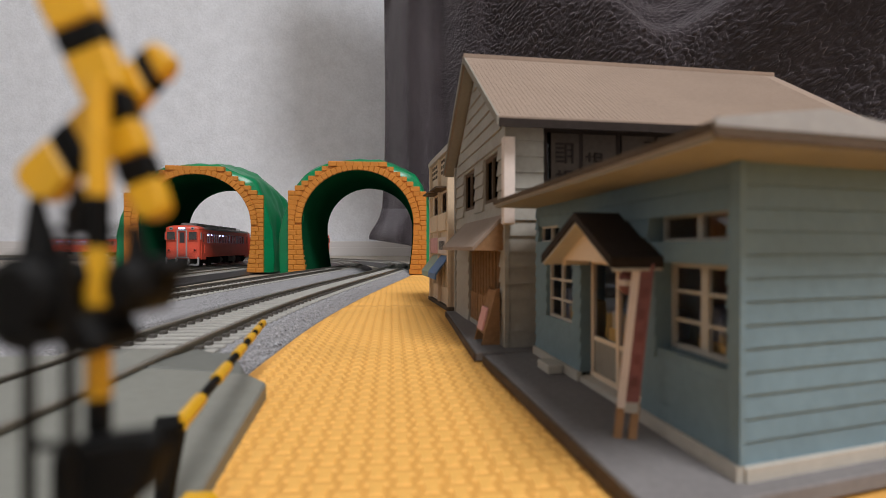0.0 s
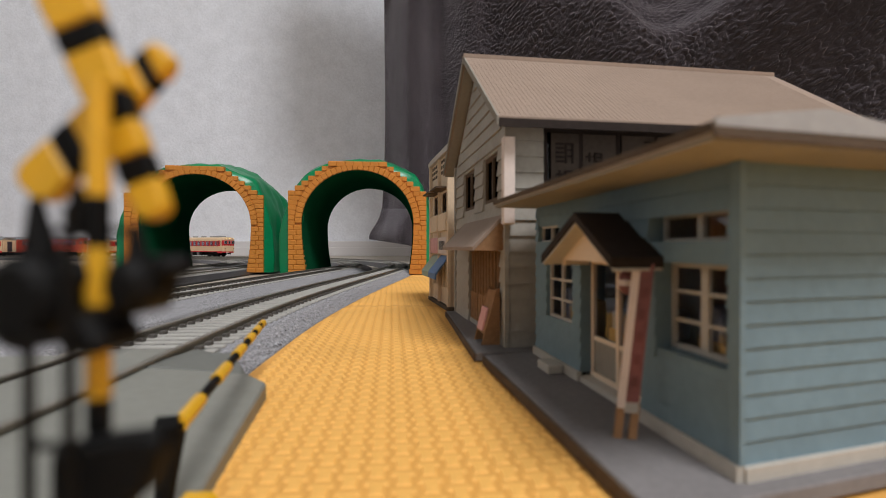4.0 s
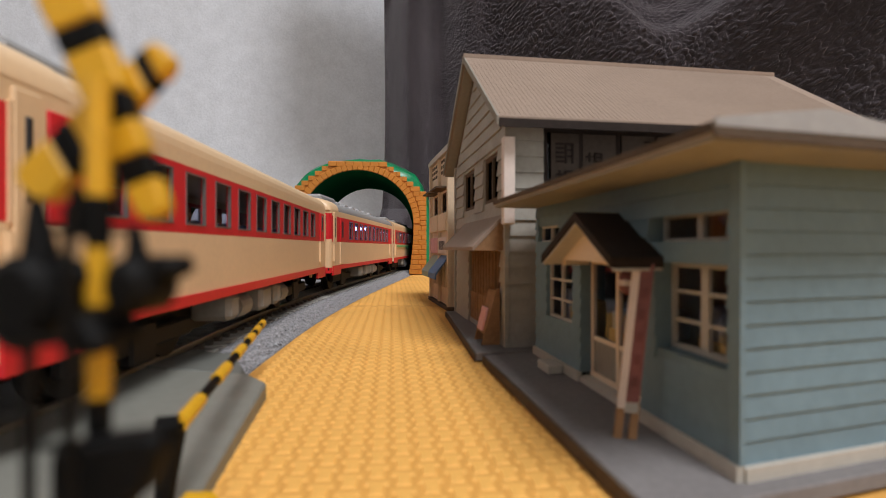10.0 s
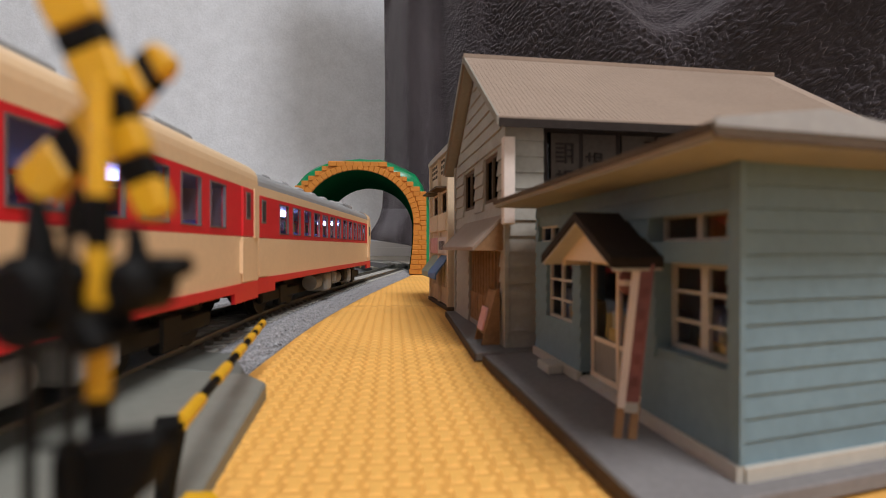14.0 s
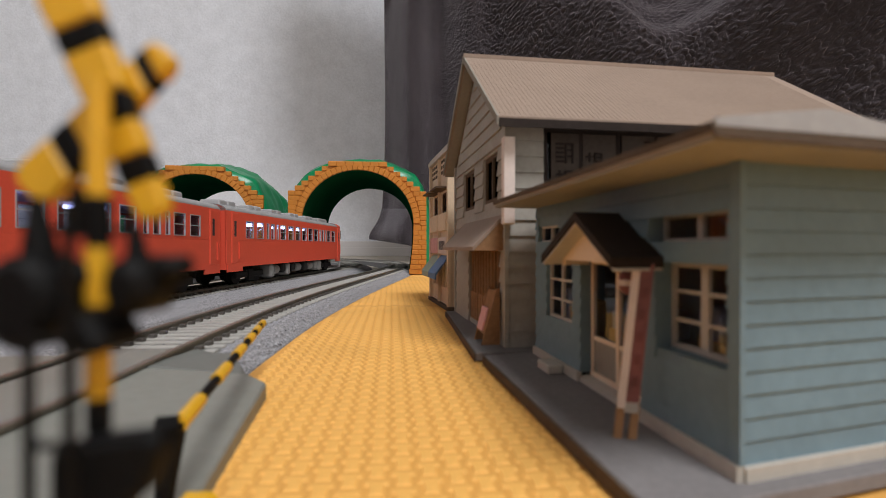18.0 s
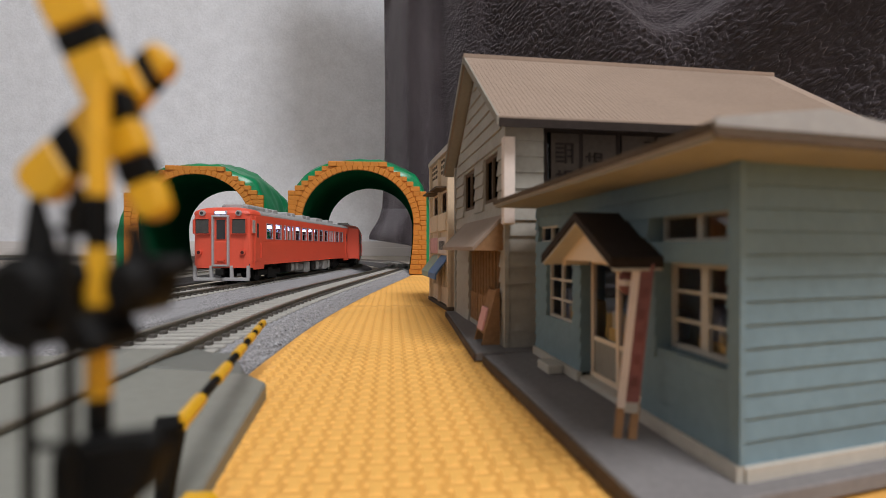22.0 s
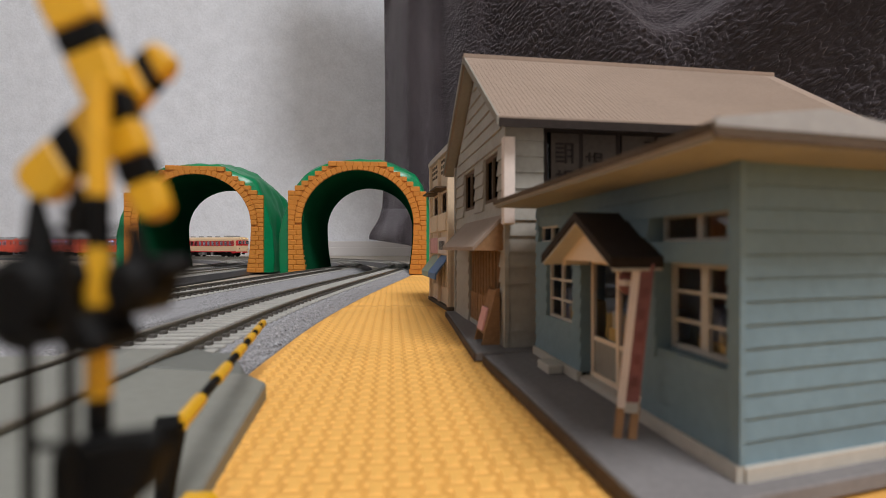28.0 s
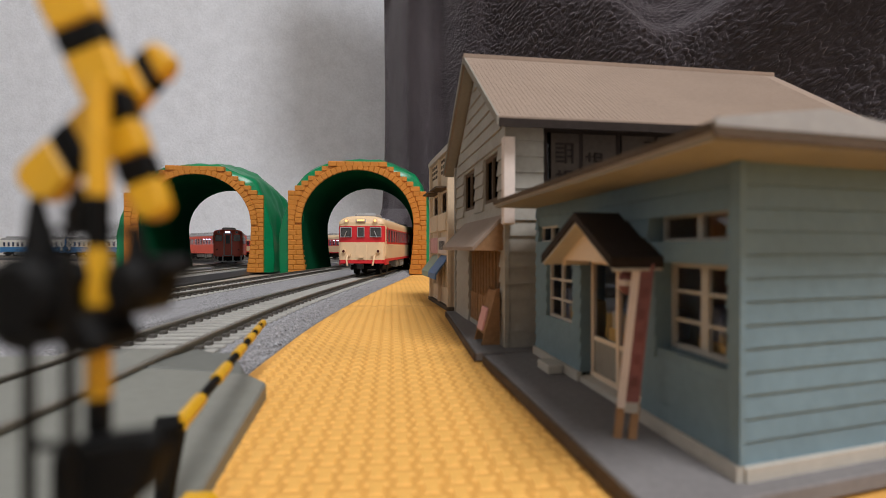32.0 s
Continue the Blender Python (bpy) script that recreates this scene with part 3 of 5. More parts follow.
def crossing():
    c = thing("level_crossing", "grey plastic level crossing plates between the rails", "level crossing")
    y0, y1 = -0.06, 0.094

    def strip(track, a, b, z, name, yy0=y0, yy1=y1):
        n = 10
        s0, s1 = track.near(-0.06 if track is T1 else -0.115, yy0), track.near(-0.06 if track is T1 else -0.115, yy1)
        prof = [(a, z - 0.0022), (b, z - 0.0022), (b, z), (a, z)]
        bm = bmesh.new()
        prev = None
        for i in range(n + 1):
            x, y, d = track.frame_at(s0 + (s1 - s0) * i / n)
            ring = [bm.verts.new((x + d.y * p, y - d.x * p, q)) for p, q in prof]
            if prev:
                for k in range(4):
                    bm.faces.new((prev[k], prev[(k + 1) % 4], ring[(k + 1) % 4], ring[k]))
            else:
                bm.faces.new(ring)
            prev = ring
        bm.faces.new(prev[::-1])
        return part(name, bm, "panel_grey", c, bevel=0.0002)
    strip(T1, -0.0066, 0.0066, RAIL - 0.0005, "centre_plate")
    strip(T2, -0.0066, 0.0066, RAIL - 0.0005, "centre_plate", y0, 0.120)
    strip(T1, -0.0440, -0.0096, RAIL - 0.0006, "middle_plate", y0, 0.088)
    strip(T2, -0.060, -0.0096, RAIL - 0.0006, "far_plate", y0, 0.115)
    def lean(x, y):
        return (x, y, 0.0060 - (x + 0.049) * 0.090)
    slab_part("ramp", [lean(*q) for q in ((-.0490, -.06), (-.0190, -.06), (-.0225, .0455), (-.0285, .0780), (-.0332, .0820), (-.0505, .0800), (-.0488, .05))], c, "panel_grey", 0.0005)
    slab_part("ramp_wedge", [(-.0505, .0804, .0063), (-.0334, .0824, .0043), (-.0454, .1033, .0043), (-.0500, .1000, .0053)], c, "panel_dark", 0.0005)


# ---- the crossing signal ----
def signal():
    D = 0.0165

    def S(x, y, d=D):
        return Vector(((x - 784) / 855.6 * d, d, 0.026 + (438 - y) / 855.6 * d))
    px = D / 855.6
    t = thing("crossing_signal", "yellow and black striped level crossing signal with crossbuck and lamps", "crossing signal")
    bands = [(138, 348, "sig_yellow"), (348, 438, "sig_black"), (438, 540, "sig_yellow"), (540, 612, "sig_black"), (612, 703, "sig_yellow"), (703, 800, "sig_black")]
    for a, b, m in bands:
        bm = bmesh.new()
        rod(bm, S(174, b), S(174, a), 20 * px, 14)
        part("pole_band", bm, m, t, smooth=False)

    def board(p, q, wa, wb, stripes, far, skew):
        """A striped board with rounded ends, far times the pole's distance away."""
        a, b = S(*p, far * D), S(*q, far * D)
        d = b - a
        ux = d.normalized()
        nz = Vector((0, 1, 0)).cross(ux)
        total = sum(k for k, _ in stripes)
        start = 0
        for i, (k, m) in enumerate(stripes):
            f0, f1 = start / total, (start + k) / total
            start += k

            def edge(f, sg, tip):
                h = (wa + (wb - wa) * f) * px * far / 2
                if tip:
                    return [a + d * (f + tip * e * h / d.length) + nz * h * sg * g for e, g in ((0.62, 1.0), (0.16, 0.80), (0.0, 0.42))]
                return [a + d * (f + skew * sg) + nz * h * sg]
            first, last = i == 0, i == len(stripes) - 1
            up = edge(f0, 1, 1 if first else 0)
            up = (up[::-1] if first else up) + edge(f1, 1, -1 if last else 0)
            dn = edge(f1, -1, -1 if last else 0)
            dn = (dn[::-1] if last else dn) + edge(f0, -1, 1 if first else 0)
            bm = bmesh.new()
            loops = [[bm.verts.new(v + Vector((0, yy, 0))) for v in up + dn] for yy in (-0.0004, 0.0004)]
            n = len(loops[0])
            bm.faces.new(loops[0])
            bm.faces.new(loops[1][::-1])
            for j in range(n):
                bm.faces.new((loops[0][j], loops[1][j], loops[1][(j + 1) % n], loops[0][(j + 1) % n]))
            part("board_stripe", bm, m, t, bevel=0.00012)
    Y, K = "sig_yellow", "sig_black"
    board((300, 94), (58, 341), 58, 84, [(34, Y), (26, K), (150, Y), (46, K), (82, Y)], 1.11, -0.03)
    board((110, -34), (281, 386), 96, 54, [(84, Y), (42, K), (80, Y), (50, K), (58, Y), (44, K), (62, Y)], 1.06, 0.0)
    for nm, p, q, r, r2 in (("cross_arm", (60, 408), (250, 408), 6, 6), ("lamp_bracket", (64, 352), (72, 462), 11, 30), ("lamp_bracket", (238, 398), (244, 466), 10, 20), ("bell_stem", (140, 330), (138, 420), 14, 14)):
        bm = bmesh.new()
        rod(bm, S(*p), S(*q), r * px, 12, r2 * px)
        part(nm, bm, K, t)
    for cx, cy, rx, rz, hx, hy, hr in ((70, 532, 64, 82, 170, 484, 30), (253, 505, 41, 50, 336, 467, 22)):
        c = S(cx, cy)
        bm = bmesh.new()
        rod(bm, c + Vector((0, -0.0012, 0)), c + Vector((0, 0.0012, 0)), 1.0, 24)
        for v in bm.verts:
            v.co.x, v.co.z = c.x + (v.co.x - c.x) * rx * px, c.z + (v.co.z - c.z) * rz * px
        lamp = part("lamp_disc", bm, K, t, bevel=0.0004)
        bm = bmesh.new()
        rod(bm, S(cx + 0.2 * rx, cy - 0.38 * rz), S(hx, hy), hr * 1.6 * px, 16, r2=hr * 0.75 * px)
        part("lamp_hood", bm, K, lamp, smooth=True)
    bm = bmesh.new()
    prism(bm, [(S(x, 0).x, S(0, y).z) for x, y in ((150, 544), (196, 544), (236, 600), (214, 620), (150, 614))], "y", D - 0.0014, D + 0.0010)
    part("junction_box", bm, K, t, bevel=0.0003)
    bm = bmesh.new()
    low = (0.0046 - S(0, 882).z) / px
    prism(bm, [(S(x, 0).x, S(0, y).z) for x, y in ((128, 776), (214, 757), (302, 747), (318, 768), (292, 846), (250, 880), (236, 882 - low), (128, 882 - low))], "y", D - 0.0012, D)
    part("machine_box", bm, K, t, bevel=0.0004)
    part("machine_base", boxes((S(96, 0).x, S(262, 0).x, D - 0.0016, D, 0.0046, 0.0062)), K, t, bevel=0.0004)
    t2 = thing("step_ladder", "thin black metal ladder frame beside the signal", "ladder")
    LAD = D - 0.0018
    for x in (50, 122):
        bm = bmesh.new()
        rod(bm, (S(x, 0, LAD).x, LAD, 0.0046), S(x, 590 if x == 50 else 360, LAD), 9 * px, 8)
        part("upright", bm, K, t2)
    for y in (602, 790):
        bm = bmesh.new()
        rod(bm, S(50, y, LAD), S(122, y, LAD), 8 * px, 8)
        part("rung", bm, K, t2)
    # lowered barrier arm
    arm = thing("barrier_arm", "lowered yellow and black striped crossing barrier arm", "barrier")
    a, b = Vector((-0.0223, 0.0409, 0.0110)), Vector((-0.0357, 0.0958, 0.0110))
    cuts = [0, .12, .25, .36, .47, .57, .66, .74, .81, .88, .94, 1.0]
    for i in range(11):
        bm = bmesh.new()
        rod(bm, a.lerp(b, cuts[i]), a.lerp(b, cuts[i + 1]), 0.00070 if i % 2 == 0 else 0.00052, 10)
        part("arm_band", bm, Y if i % 2 == 0 else K, arm)
    bm = bmesh.new()
    rod(bm, (-0.0238, 0.0410, 0.0042), (-0.0226, 0.0412, 0.0112), 0.0008, 8)
    rod(bm, (-0.0240, 0.0405, 0.0110), a, 0.0008, 8)
    part("arm_bracket", bm, K, arm)
    tagged(part("yellow_stop_block", boxes((-0.0228, -0.0196, 0.0405, 0.0426, MAT, 0.0047)), "sig_yellow", bevel=0.0005), "small yellow plastic block beside the crossing", "block")


# ---- houses ----
def local(corner, ydir_deg, xdir_deg=None):
    """Axes of a house: y runs along its street front away from the crossing, x into the house."""
    a = radians(ydir_deg)
    ey = (-math.sin(a), math.cos(a))
    b = radians(ydir_deg if xdir_deg is None else xdir_deg)
    ex = (math.cos(b), math.sin(b))
    return Matrix(((ex[0], ey[0], 0, corner[0]), (ex[1], ey[1], 0, corner[1]), (0, 0, 1, 0), (0, 0, 0, 1)))


def hpart(name, bm, material, parent, m, label="", bevel=0.0):
    bm.transform(m)
    return part(name, bm, material, parent, label, bevel)


def wall_with_holes(x0, x1, y0, y1, z0, z1, holes):
    """A wall in the plane of y and z with rectangular openings (y0, y1, z0, z1)."""
    bm = bmesh.new()
    ys = sorted({y0, y1, *[h[0] for h in holes], *[h[1] for h in holes]})
    zs = sorted({z0, z1, *[h[2] for h in holes], *[h[3] for h in holes]})
    for a, b in zip(ys, ys[1:]):
        run = None
        for c, d in zip(zs, zs[1:]):
            hole = any(h[0] <= (a + b) / 2 <= h[1] and h[2] <= (c + d) / 2 <= h[3] for h in holes)
            if hole:
                if run:
                    box(bm, x0, x1, a, b, *run)
                run = None
            else:
                run = (run[0], d) if run else (c, d)
        if run:
            box(bm, x0, x1, a, b, *run)
    bmesh.ops.remove_doubles(bm, verts=bm.verts, dist=1e-6)
    return bm


def ring(bm, x0, x1, y0, y1, z0, z1, t):
    """One closed rectangular frame in the plane of y and z."""
    def corners(x, k):
        return [bm.verts.new((x, a, b)) for a, b in ((y0 + k, z0 + k), (y1 - k, z0 + k), (y1 - k, z1 - k), (y0 + k, z1 - k))]
    fo, fi, bo, bi = corners(x0, 0), corners(x0, t), corners(x1, 0), corners(x1, t)
    for i in range(4):
        j = (i + 1) % 4
        for q in ((fo[i], fo[j], fi[j], fi[i]), (bo[j], bo[i], bi[i], bi[j]), (fo[j], fo[i], bo[i], bo[j]), (fi[i], fi[j], bi[j], bi[i])):
            bm.faces.new(q)


def window(parent, m, x, y0, y1, z0, z1, cols, rows, material="h_trim", bar=0.0007, pane="pane_dark", mull=1.0):
    w = 0.0006
    bm = bmesh.new()
    ring(bm, x, x + w, y0, y1, z0, z1, bar)
    f = hpart("window", bm, material, parent, m)
    for i in range(1, cols):
        c = y0 + (y1 - y0) * i / cols
        hpart("mullion", boxes((x, x + w, c - mull * bar / 2, c + mull * bar / 2, z0 + bar, z1 - bar)), material, f, m)
    for j in range(1, rows):
        c = z0 + (z1 - z0) * j / rows
        hpart("glazing_bar", boxes((x + 0.0001, x + w - 0.0001, y0 + bar, y1 - bar, c - bar * 0.35, c + bar * 0.35)), material, f, m)
    hpart("pane", boxes((x + w, x + w + 0.0002, y0, y1, z0, z1)), pane, f, m).visible_shadow = False
    return f


def station():
    t = thing("station_house", "pale blue clapboard paper station house on a grey base", "house", "paper houses")
    m = local((0.0283, 0.0461), 8.8, 17.0)
    Lf, Ls, z0, z1, th = 0.0562, 0.060, SLAB, 0.0343, 0.0012
    wr = (0.0014, 0.0134, 0.0138, 0.0242)
    wl = (0.0378, 0.0500, 0.0125, 0.0236)
    tr = (0.0014, 0.0150, 0.0267, 0.0299)
    tl = (0.0440, 0.0545, 0.0270, 0.0302)
    dr = (0.0165, 0.0345, 0.0052, 0.0242)
    hpart("base_plate", boxes((-0.0115, Ls + 0.01, -0.0028, 0.0575, MAT, SLAB)), "slab", t, m, "grey cardboard base plate", bevel=0.0002)
    hpart("plate_edge", boxes((-0.0119, -0.0115, -0.0028, 0.0575, MAT, SLAB - 0.0001)), "edge_dark", t, m)
    hpart("front_wall", wall_with_holes(0.0, th, 0.0, Lf, z0 + 0.0016, z1, [wr, wl, tr, tl, dr]), "h_blue", t, m)
    hpart("side_wall", boxes((th, Ls, 0.0, th, z0, z1)), "h_blue", t, m)
    hpart("rear_wall", boxes((th, Ls, Lf - th, Lf, z0, z1)), "h_blue", t, m)
    hpart("back_wall", boxes((Ls - th, Ls, th, Lf - th, z0, z1)), "room_shade", t, m)
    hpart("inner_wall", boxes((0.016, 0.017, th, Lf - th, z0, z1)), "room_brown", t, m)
    hpart("inner_floor", boxes((th, Ls - th, th, Lf - th, z0, z0 + 0.0008)), "room_shade", t, m)
    # clapboards, each overlapping the one below
    n = 13
    hb = (z1 - z0 - 0.0014) / n
    for i in range(n):
        za = z0 + 0.0014 + hb * i
        bm = bmesh.new()
        prism(bm, [(0.0, za), (-0.00030, za), (-0.00006, za + hb * 0.97), (0.0, za + hb * 0.99)], "x", 0.0, Ls)
        hpart("clapboard", bm, "h_blue", t, m)
    for i in range(12):
        za = 0.0054 + 0.00242 * i
        zb = za + 0.00238
        blocks = [h for h in (wr, wl, tr, tl, dr) if h[2] < zb - 0.0003 and h[3] > za + 0.0003]
        ys = sorted([0.0 - 0.0005, Lf] + [v for h in blocks for v in h[:2]])
        for a, b in zip(ys[::2], ys[1::2]):
            if b - a > 0.0006:
                bm = bmesh.new()
                prism(bm, [(0.0, za), (-0.00040, za), (-0.00006, zb), (0.0, zb)], "y", a, b)
                hpart("clapboard", bm, "h_blue", t, m)
    hpart("plinth", boxes((-0.0009, 0.0, -0.0006, 0.0165, z0, z0 + 0.0016), (-0.0009, 0.0, 0.0345, Lf, z0, z0 + 0.0016), (0.0, Ls, -0.0009, -0.0001, z0, z0 + 0.0014)), "h_trim", t, m, "cream painted plinth board")
    hpart("corner_board", boxes((-0.0006, 0.0001, -0.0007, 0.0007, z0 + 0.0016, z1)), "h_blue", t, m)
    window(t, m, 0.0022, *wr, 2, 3, bar=0.0006, pane="pane", mull=2.0)
    window(t, m, 0.0006, *wl, 2, 3, bar=0.0006, pane="pane")
    window(t, m, 0.0022, *tr, 2, 1, bar=0.0004, pane="pane", mull=2.4)
    window(t, m, 0.0006, *tl, 2, 1, bar=0.0004, pane="pane")
    for h in (wr, tr):
        hpart("window_reveal", boxes((th, 0.0030, h[1], h[1] + 0.0006, h[2] - 0.0004, h[3] + 0.0004)), "h_blue", t, m)
        hpart("window_sill", boxes((th, 0.0030, h[0], h[1], h[2] - 0.0006, h[2])), "h_blue", t, m)
    # recessed sliding door
    hpart("door_reveal", boxes((th, 0.0024, 0.0160, 0.0165, 0.0052, 0.0242), (th, 0.0024, 0.0345, 0.0350, 0.0052, 0.0242)), "h_blue", t, m)
    d = hpart("door", boxes((0.0016, 0.0024, 0.0168, 0.0176, 0.0052, 0.0240), (0.0016, 0.0024, 0.0252, 0.0260, 0.0052, 0.0240), (0.0016, 0.0024, 0.0334, 0.0342, 0.0052, 0.0240), (0.0017, 0.0023, 0.0168, 0.0342, 0.0108, 0.0115), (0.0017, 0.0023, 0.0168, 0.0342, 0.0232, 0.0240), (0.0015, 0.0024, 0.0168, 0.0342, 0.0040, 0.0056)), "gable_cream", t, m, "cream framed glazed sliding door")
    hpart("door_panel", boxes((0.0019, 0.0021, 0.0176, 0.0334, 0.0056, 0.0108)), "card", d, m)
    hpart("pane", boxes((0.0020, 0.0022, 0.0176, 0.0334, 0.0115, 0.0232)), "pane", d, m).visible_shadow = False
    hpart("threshold", boxes((-0.0004, 0.0026, 0.0165, 0.0345, z0, z0 + 0.0010)), "h_trim", t, m)
    # goods behind the glass
    for y, k, za, zb, mm in ((0.0020, 0.0040, 0.0, 0.0150, "box_tan"), (0.0064, 0.0044, 0.0, 0.0152, "box_tan"), (0.0066, 0.0040, 0.0152, 0.0190, "box_grey"),
                             (0.0178, 0.0042, 0.0, 0.0125, "box_tan"), (0.0225, 0.0040, 0.0, 0.0132, "box_tan"), (0.0182, 0.0080, 0.0133, 0.0172, "box_grey"), (0.0275, 0.0050, 0.0, 0.0128, "box_tan"), (0.0278, 0.0036, 0.0128, 0.0160, "box_grey"),
                             (0.0420, 0.0050, 0.0, 0.0160, "box_tan"), (0.0480, 0.0045, 0.0, 0.0180, "box_grey")):
        hpart("stacked_box", boxes((0.0040, 0.0092, y, y + k, max(za, z0 + 0.0008), zb)), mm, t, m, bevel=0.0003)
    # coloured cards behind the transom stand in for reflections in its glass
    hpart("wall_poster", boxes((0.0060, 0.0066, 0.0075, 0.0110, 0.0262, 0.0300)), "orange", t, m)
    hpart("wall_poster", boxes((0.0060, 0.0066, 0.0010, 0.0050, 0.0262, 0.0300)), "box_grey", t, m)
    # roof: a low gable of thick card with wide eaves
    ex0, ey0, ey1, ez = -0.0093, -0.0068, 0.0575, 0.0346
    bm = bmesh.new()
    prism(bm, [(ex0, ez), (ex0, ez + 0.0010), (0.0024, ez + 0.0026), (0.0180, ez + 0.0012), (Ls + 0.006, ez + 0.0012), (Ls + 0.006, ez)], "y", ey0, ey1)
    hpart("roof", bm, "h_roof2", t, m, "pale card roof with wide eaves")
    hpart("soffit", boxes((ex0 + 0.0002, Ls + 0.0058, ey0 + 0.0002, ey1 - 0.0002, ez - 0.0004, ez)), "card", t, m, "tan bare card soffit")
    hpart("fascia", boxes((ex0 - 0.0003, ex0, ey0 - 0.0003, ey1, ez + 0.0002, ez + 0.0009)), "edge_dark", t, m)
    bm = bmesh.new()
    prism(bm, [(ex0, ez + 0.0006), (ex0, ez + 0.0012), (0.0024, ez + 0.0028), (0.0180, ez + 0.0014), (0.0180, ez + 0.0009)], "y", ey0 - 0.0003, ey0)
    hpart("verge_strip", bm, "verge_pale", t, m)
    hpart("worn_edge", boxes((ex0, Ls, ey0 - 0.0003, ey0, ez - 0.0002, ez + 0.0006)), "edge_dark", t, m)
    # door canopy
    ya, yb, xo = 0.0120, 0.0348, -0.0074
    ym = (ya + yb) / 2 - 0.0012
    for sg, y in ((-1, ya), (1, yb)):
        bm = bmesh.new()
        prism(bm, [(ym, 0.0308), (ym, 0.0296), (y, 0.0236), (y, 0.0248)], "x", xo, 0.0)
        soffit = bmesh.new()
        prism(soffit, [(ym, 0.0295), (ym, 0.0292), (y, 0.0232), (y, 0.0235)], "x", xo + 0.0003, -0.0001)
        hpart("canopy_soffit", soffit, "h_trim", t, m)
        hpart("canopy_roof", bm, "canopy_black", t, m, "blackish brown canopy roof")
    bm = bmesh.new()
    prism(bm, [(ya + 0.002, 0.0240), (yb - 0.002, 0.0240), (ym, 0.0294)], "x", xo + 0.0030, xo + 0.0038)
    hpart("canopy_gable", bm, "gable_cream", t, m, "cream canopy gable board")
    hpart("canopy_beam", boxes((xo + 0.0030, 0.0, ya + 0.002, ya + 0.0032, 0.0232, 0.0241), (xo + 0.0030, 0.0, yb - 0.0032, yb - 0.002, 0.0232, 0.0241)), "h_cream", t, m)
    st = hpart("door_step", boxes((-0.0042, -0.0012, 0.0395, 0.0450, SLAB, SLAB + 0.0016)), "h_trim", None, m, bevel=0.0002)
    st.name = "step_block"
    tagged(st, "small cream step block against the station wall", "block")
    # leaning sign board on two legs
    sg = thing("sign_board", "tall faded red and white sign board on wooden legs", "sign")
    base, top = Vector((0.0212, 0.0562, SLAB)), Vector((0.0243, 0.0582, 0.0240))
    ax = (top - base).normalized()
    ex = Vector((0.97, -0.24, 0)).normalized()
    ey = ax.cross(ex).normalized()
    mm = Matrix(((ex.x, ey.x, ax.x, base.x), (ex.y, ey.y, ax.y, base.y), (ex.z, ey.z, ax.z, base.z), (0, 0, 0, 1)))
    hpart("board", boxes((-0.0005, 0.0010, -0.0006, 0.0006, 0.0042, 0.0205)), "sign_red", sg, mm, "faded red sign face")
    hpart("side_edge", boxes((-0.0013, -0.0005, -0.0008, 0.0006, 0.0035, 0.0205)), "sign_white", sg, mm)
    hpart("foot_panel", boxes((-0.0005, 0.0010, -0.0006, 0.0006, 0.0030, 0.0042)), "h_pale", sg, mm)
    hpart("lettering", boxes(*[(-0.0002, 0.0006, -0.0008, -0.0006, 0.0060 + 0.0026 * k, 0.0072 + 0.0026 * k) for k in range(5)]), "sign_deep", sg, mm)
    for x in (-0.0013, 0.0003):
        hpart("leg", boxes((x, x + 0.0009, -0.0004, 0.0004, 0.0, 0.0040)), "wood", sg, mm)
    ln = thing("hanging_lantern", "small red and white paper lantern under the canopy", "lantern")
    bm = bmesh.new()
    c = Vector((0.0251, 0.0660, 0.0212))
    bmesh.ops.create_uvsphere(bm, u_segments=14, v_segments=9, radius=0.0011, matrix=Matrix.Translation(c) @ Matrix.Diagonal((1, 1, 1.55, 1)))
    part("lantern_body", bm, "sign_red", ln)
    bm = bmesh.new()
    rod(bm, c + Vector((0, 0, -0.0004)), c + Vector((0, 0, 0.0004)), 0.00112, 14)
    part("white_band", bm, "sign_white", ln)
    bm = bmesh.new()
    rod(bm, c + Vector((0, 0, 0.0022)), c + Vector((0, 0, 0.0046)), 0.0002, 6)
    part("cord", bm, "edge_dark", ln)


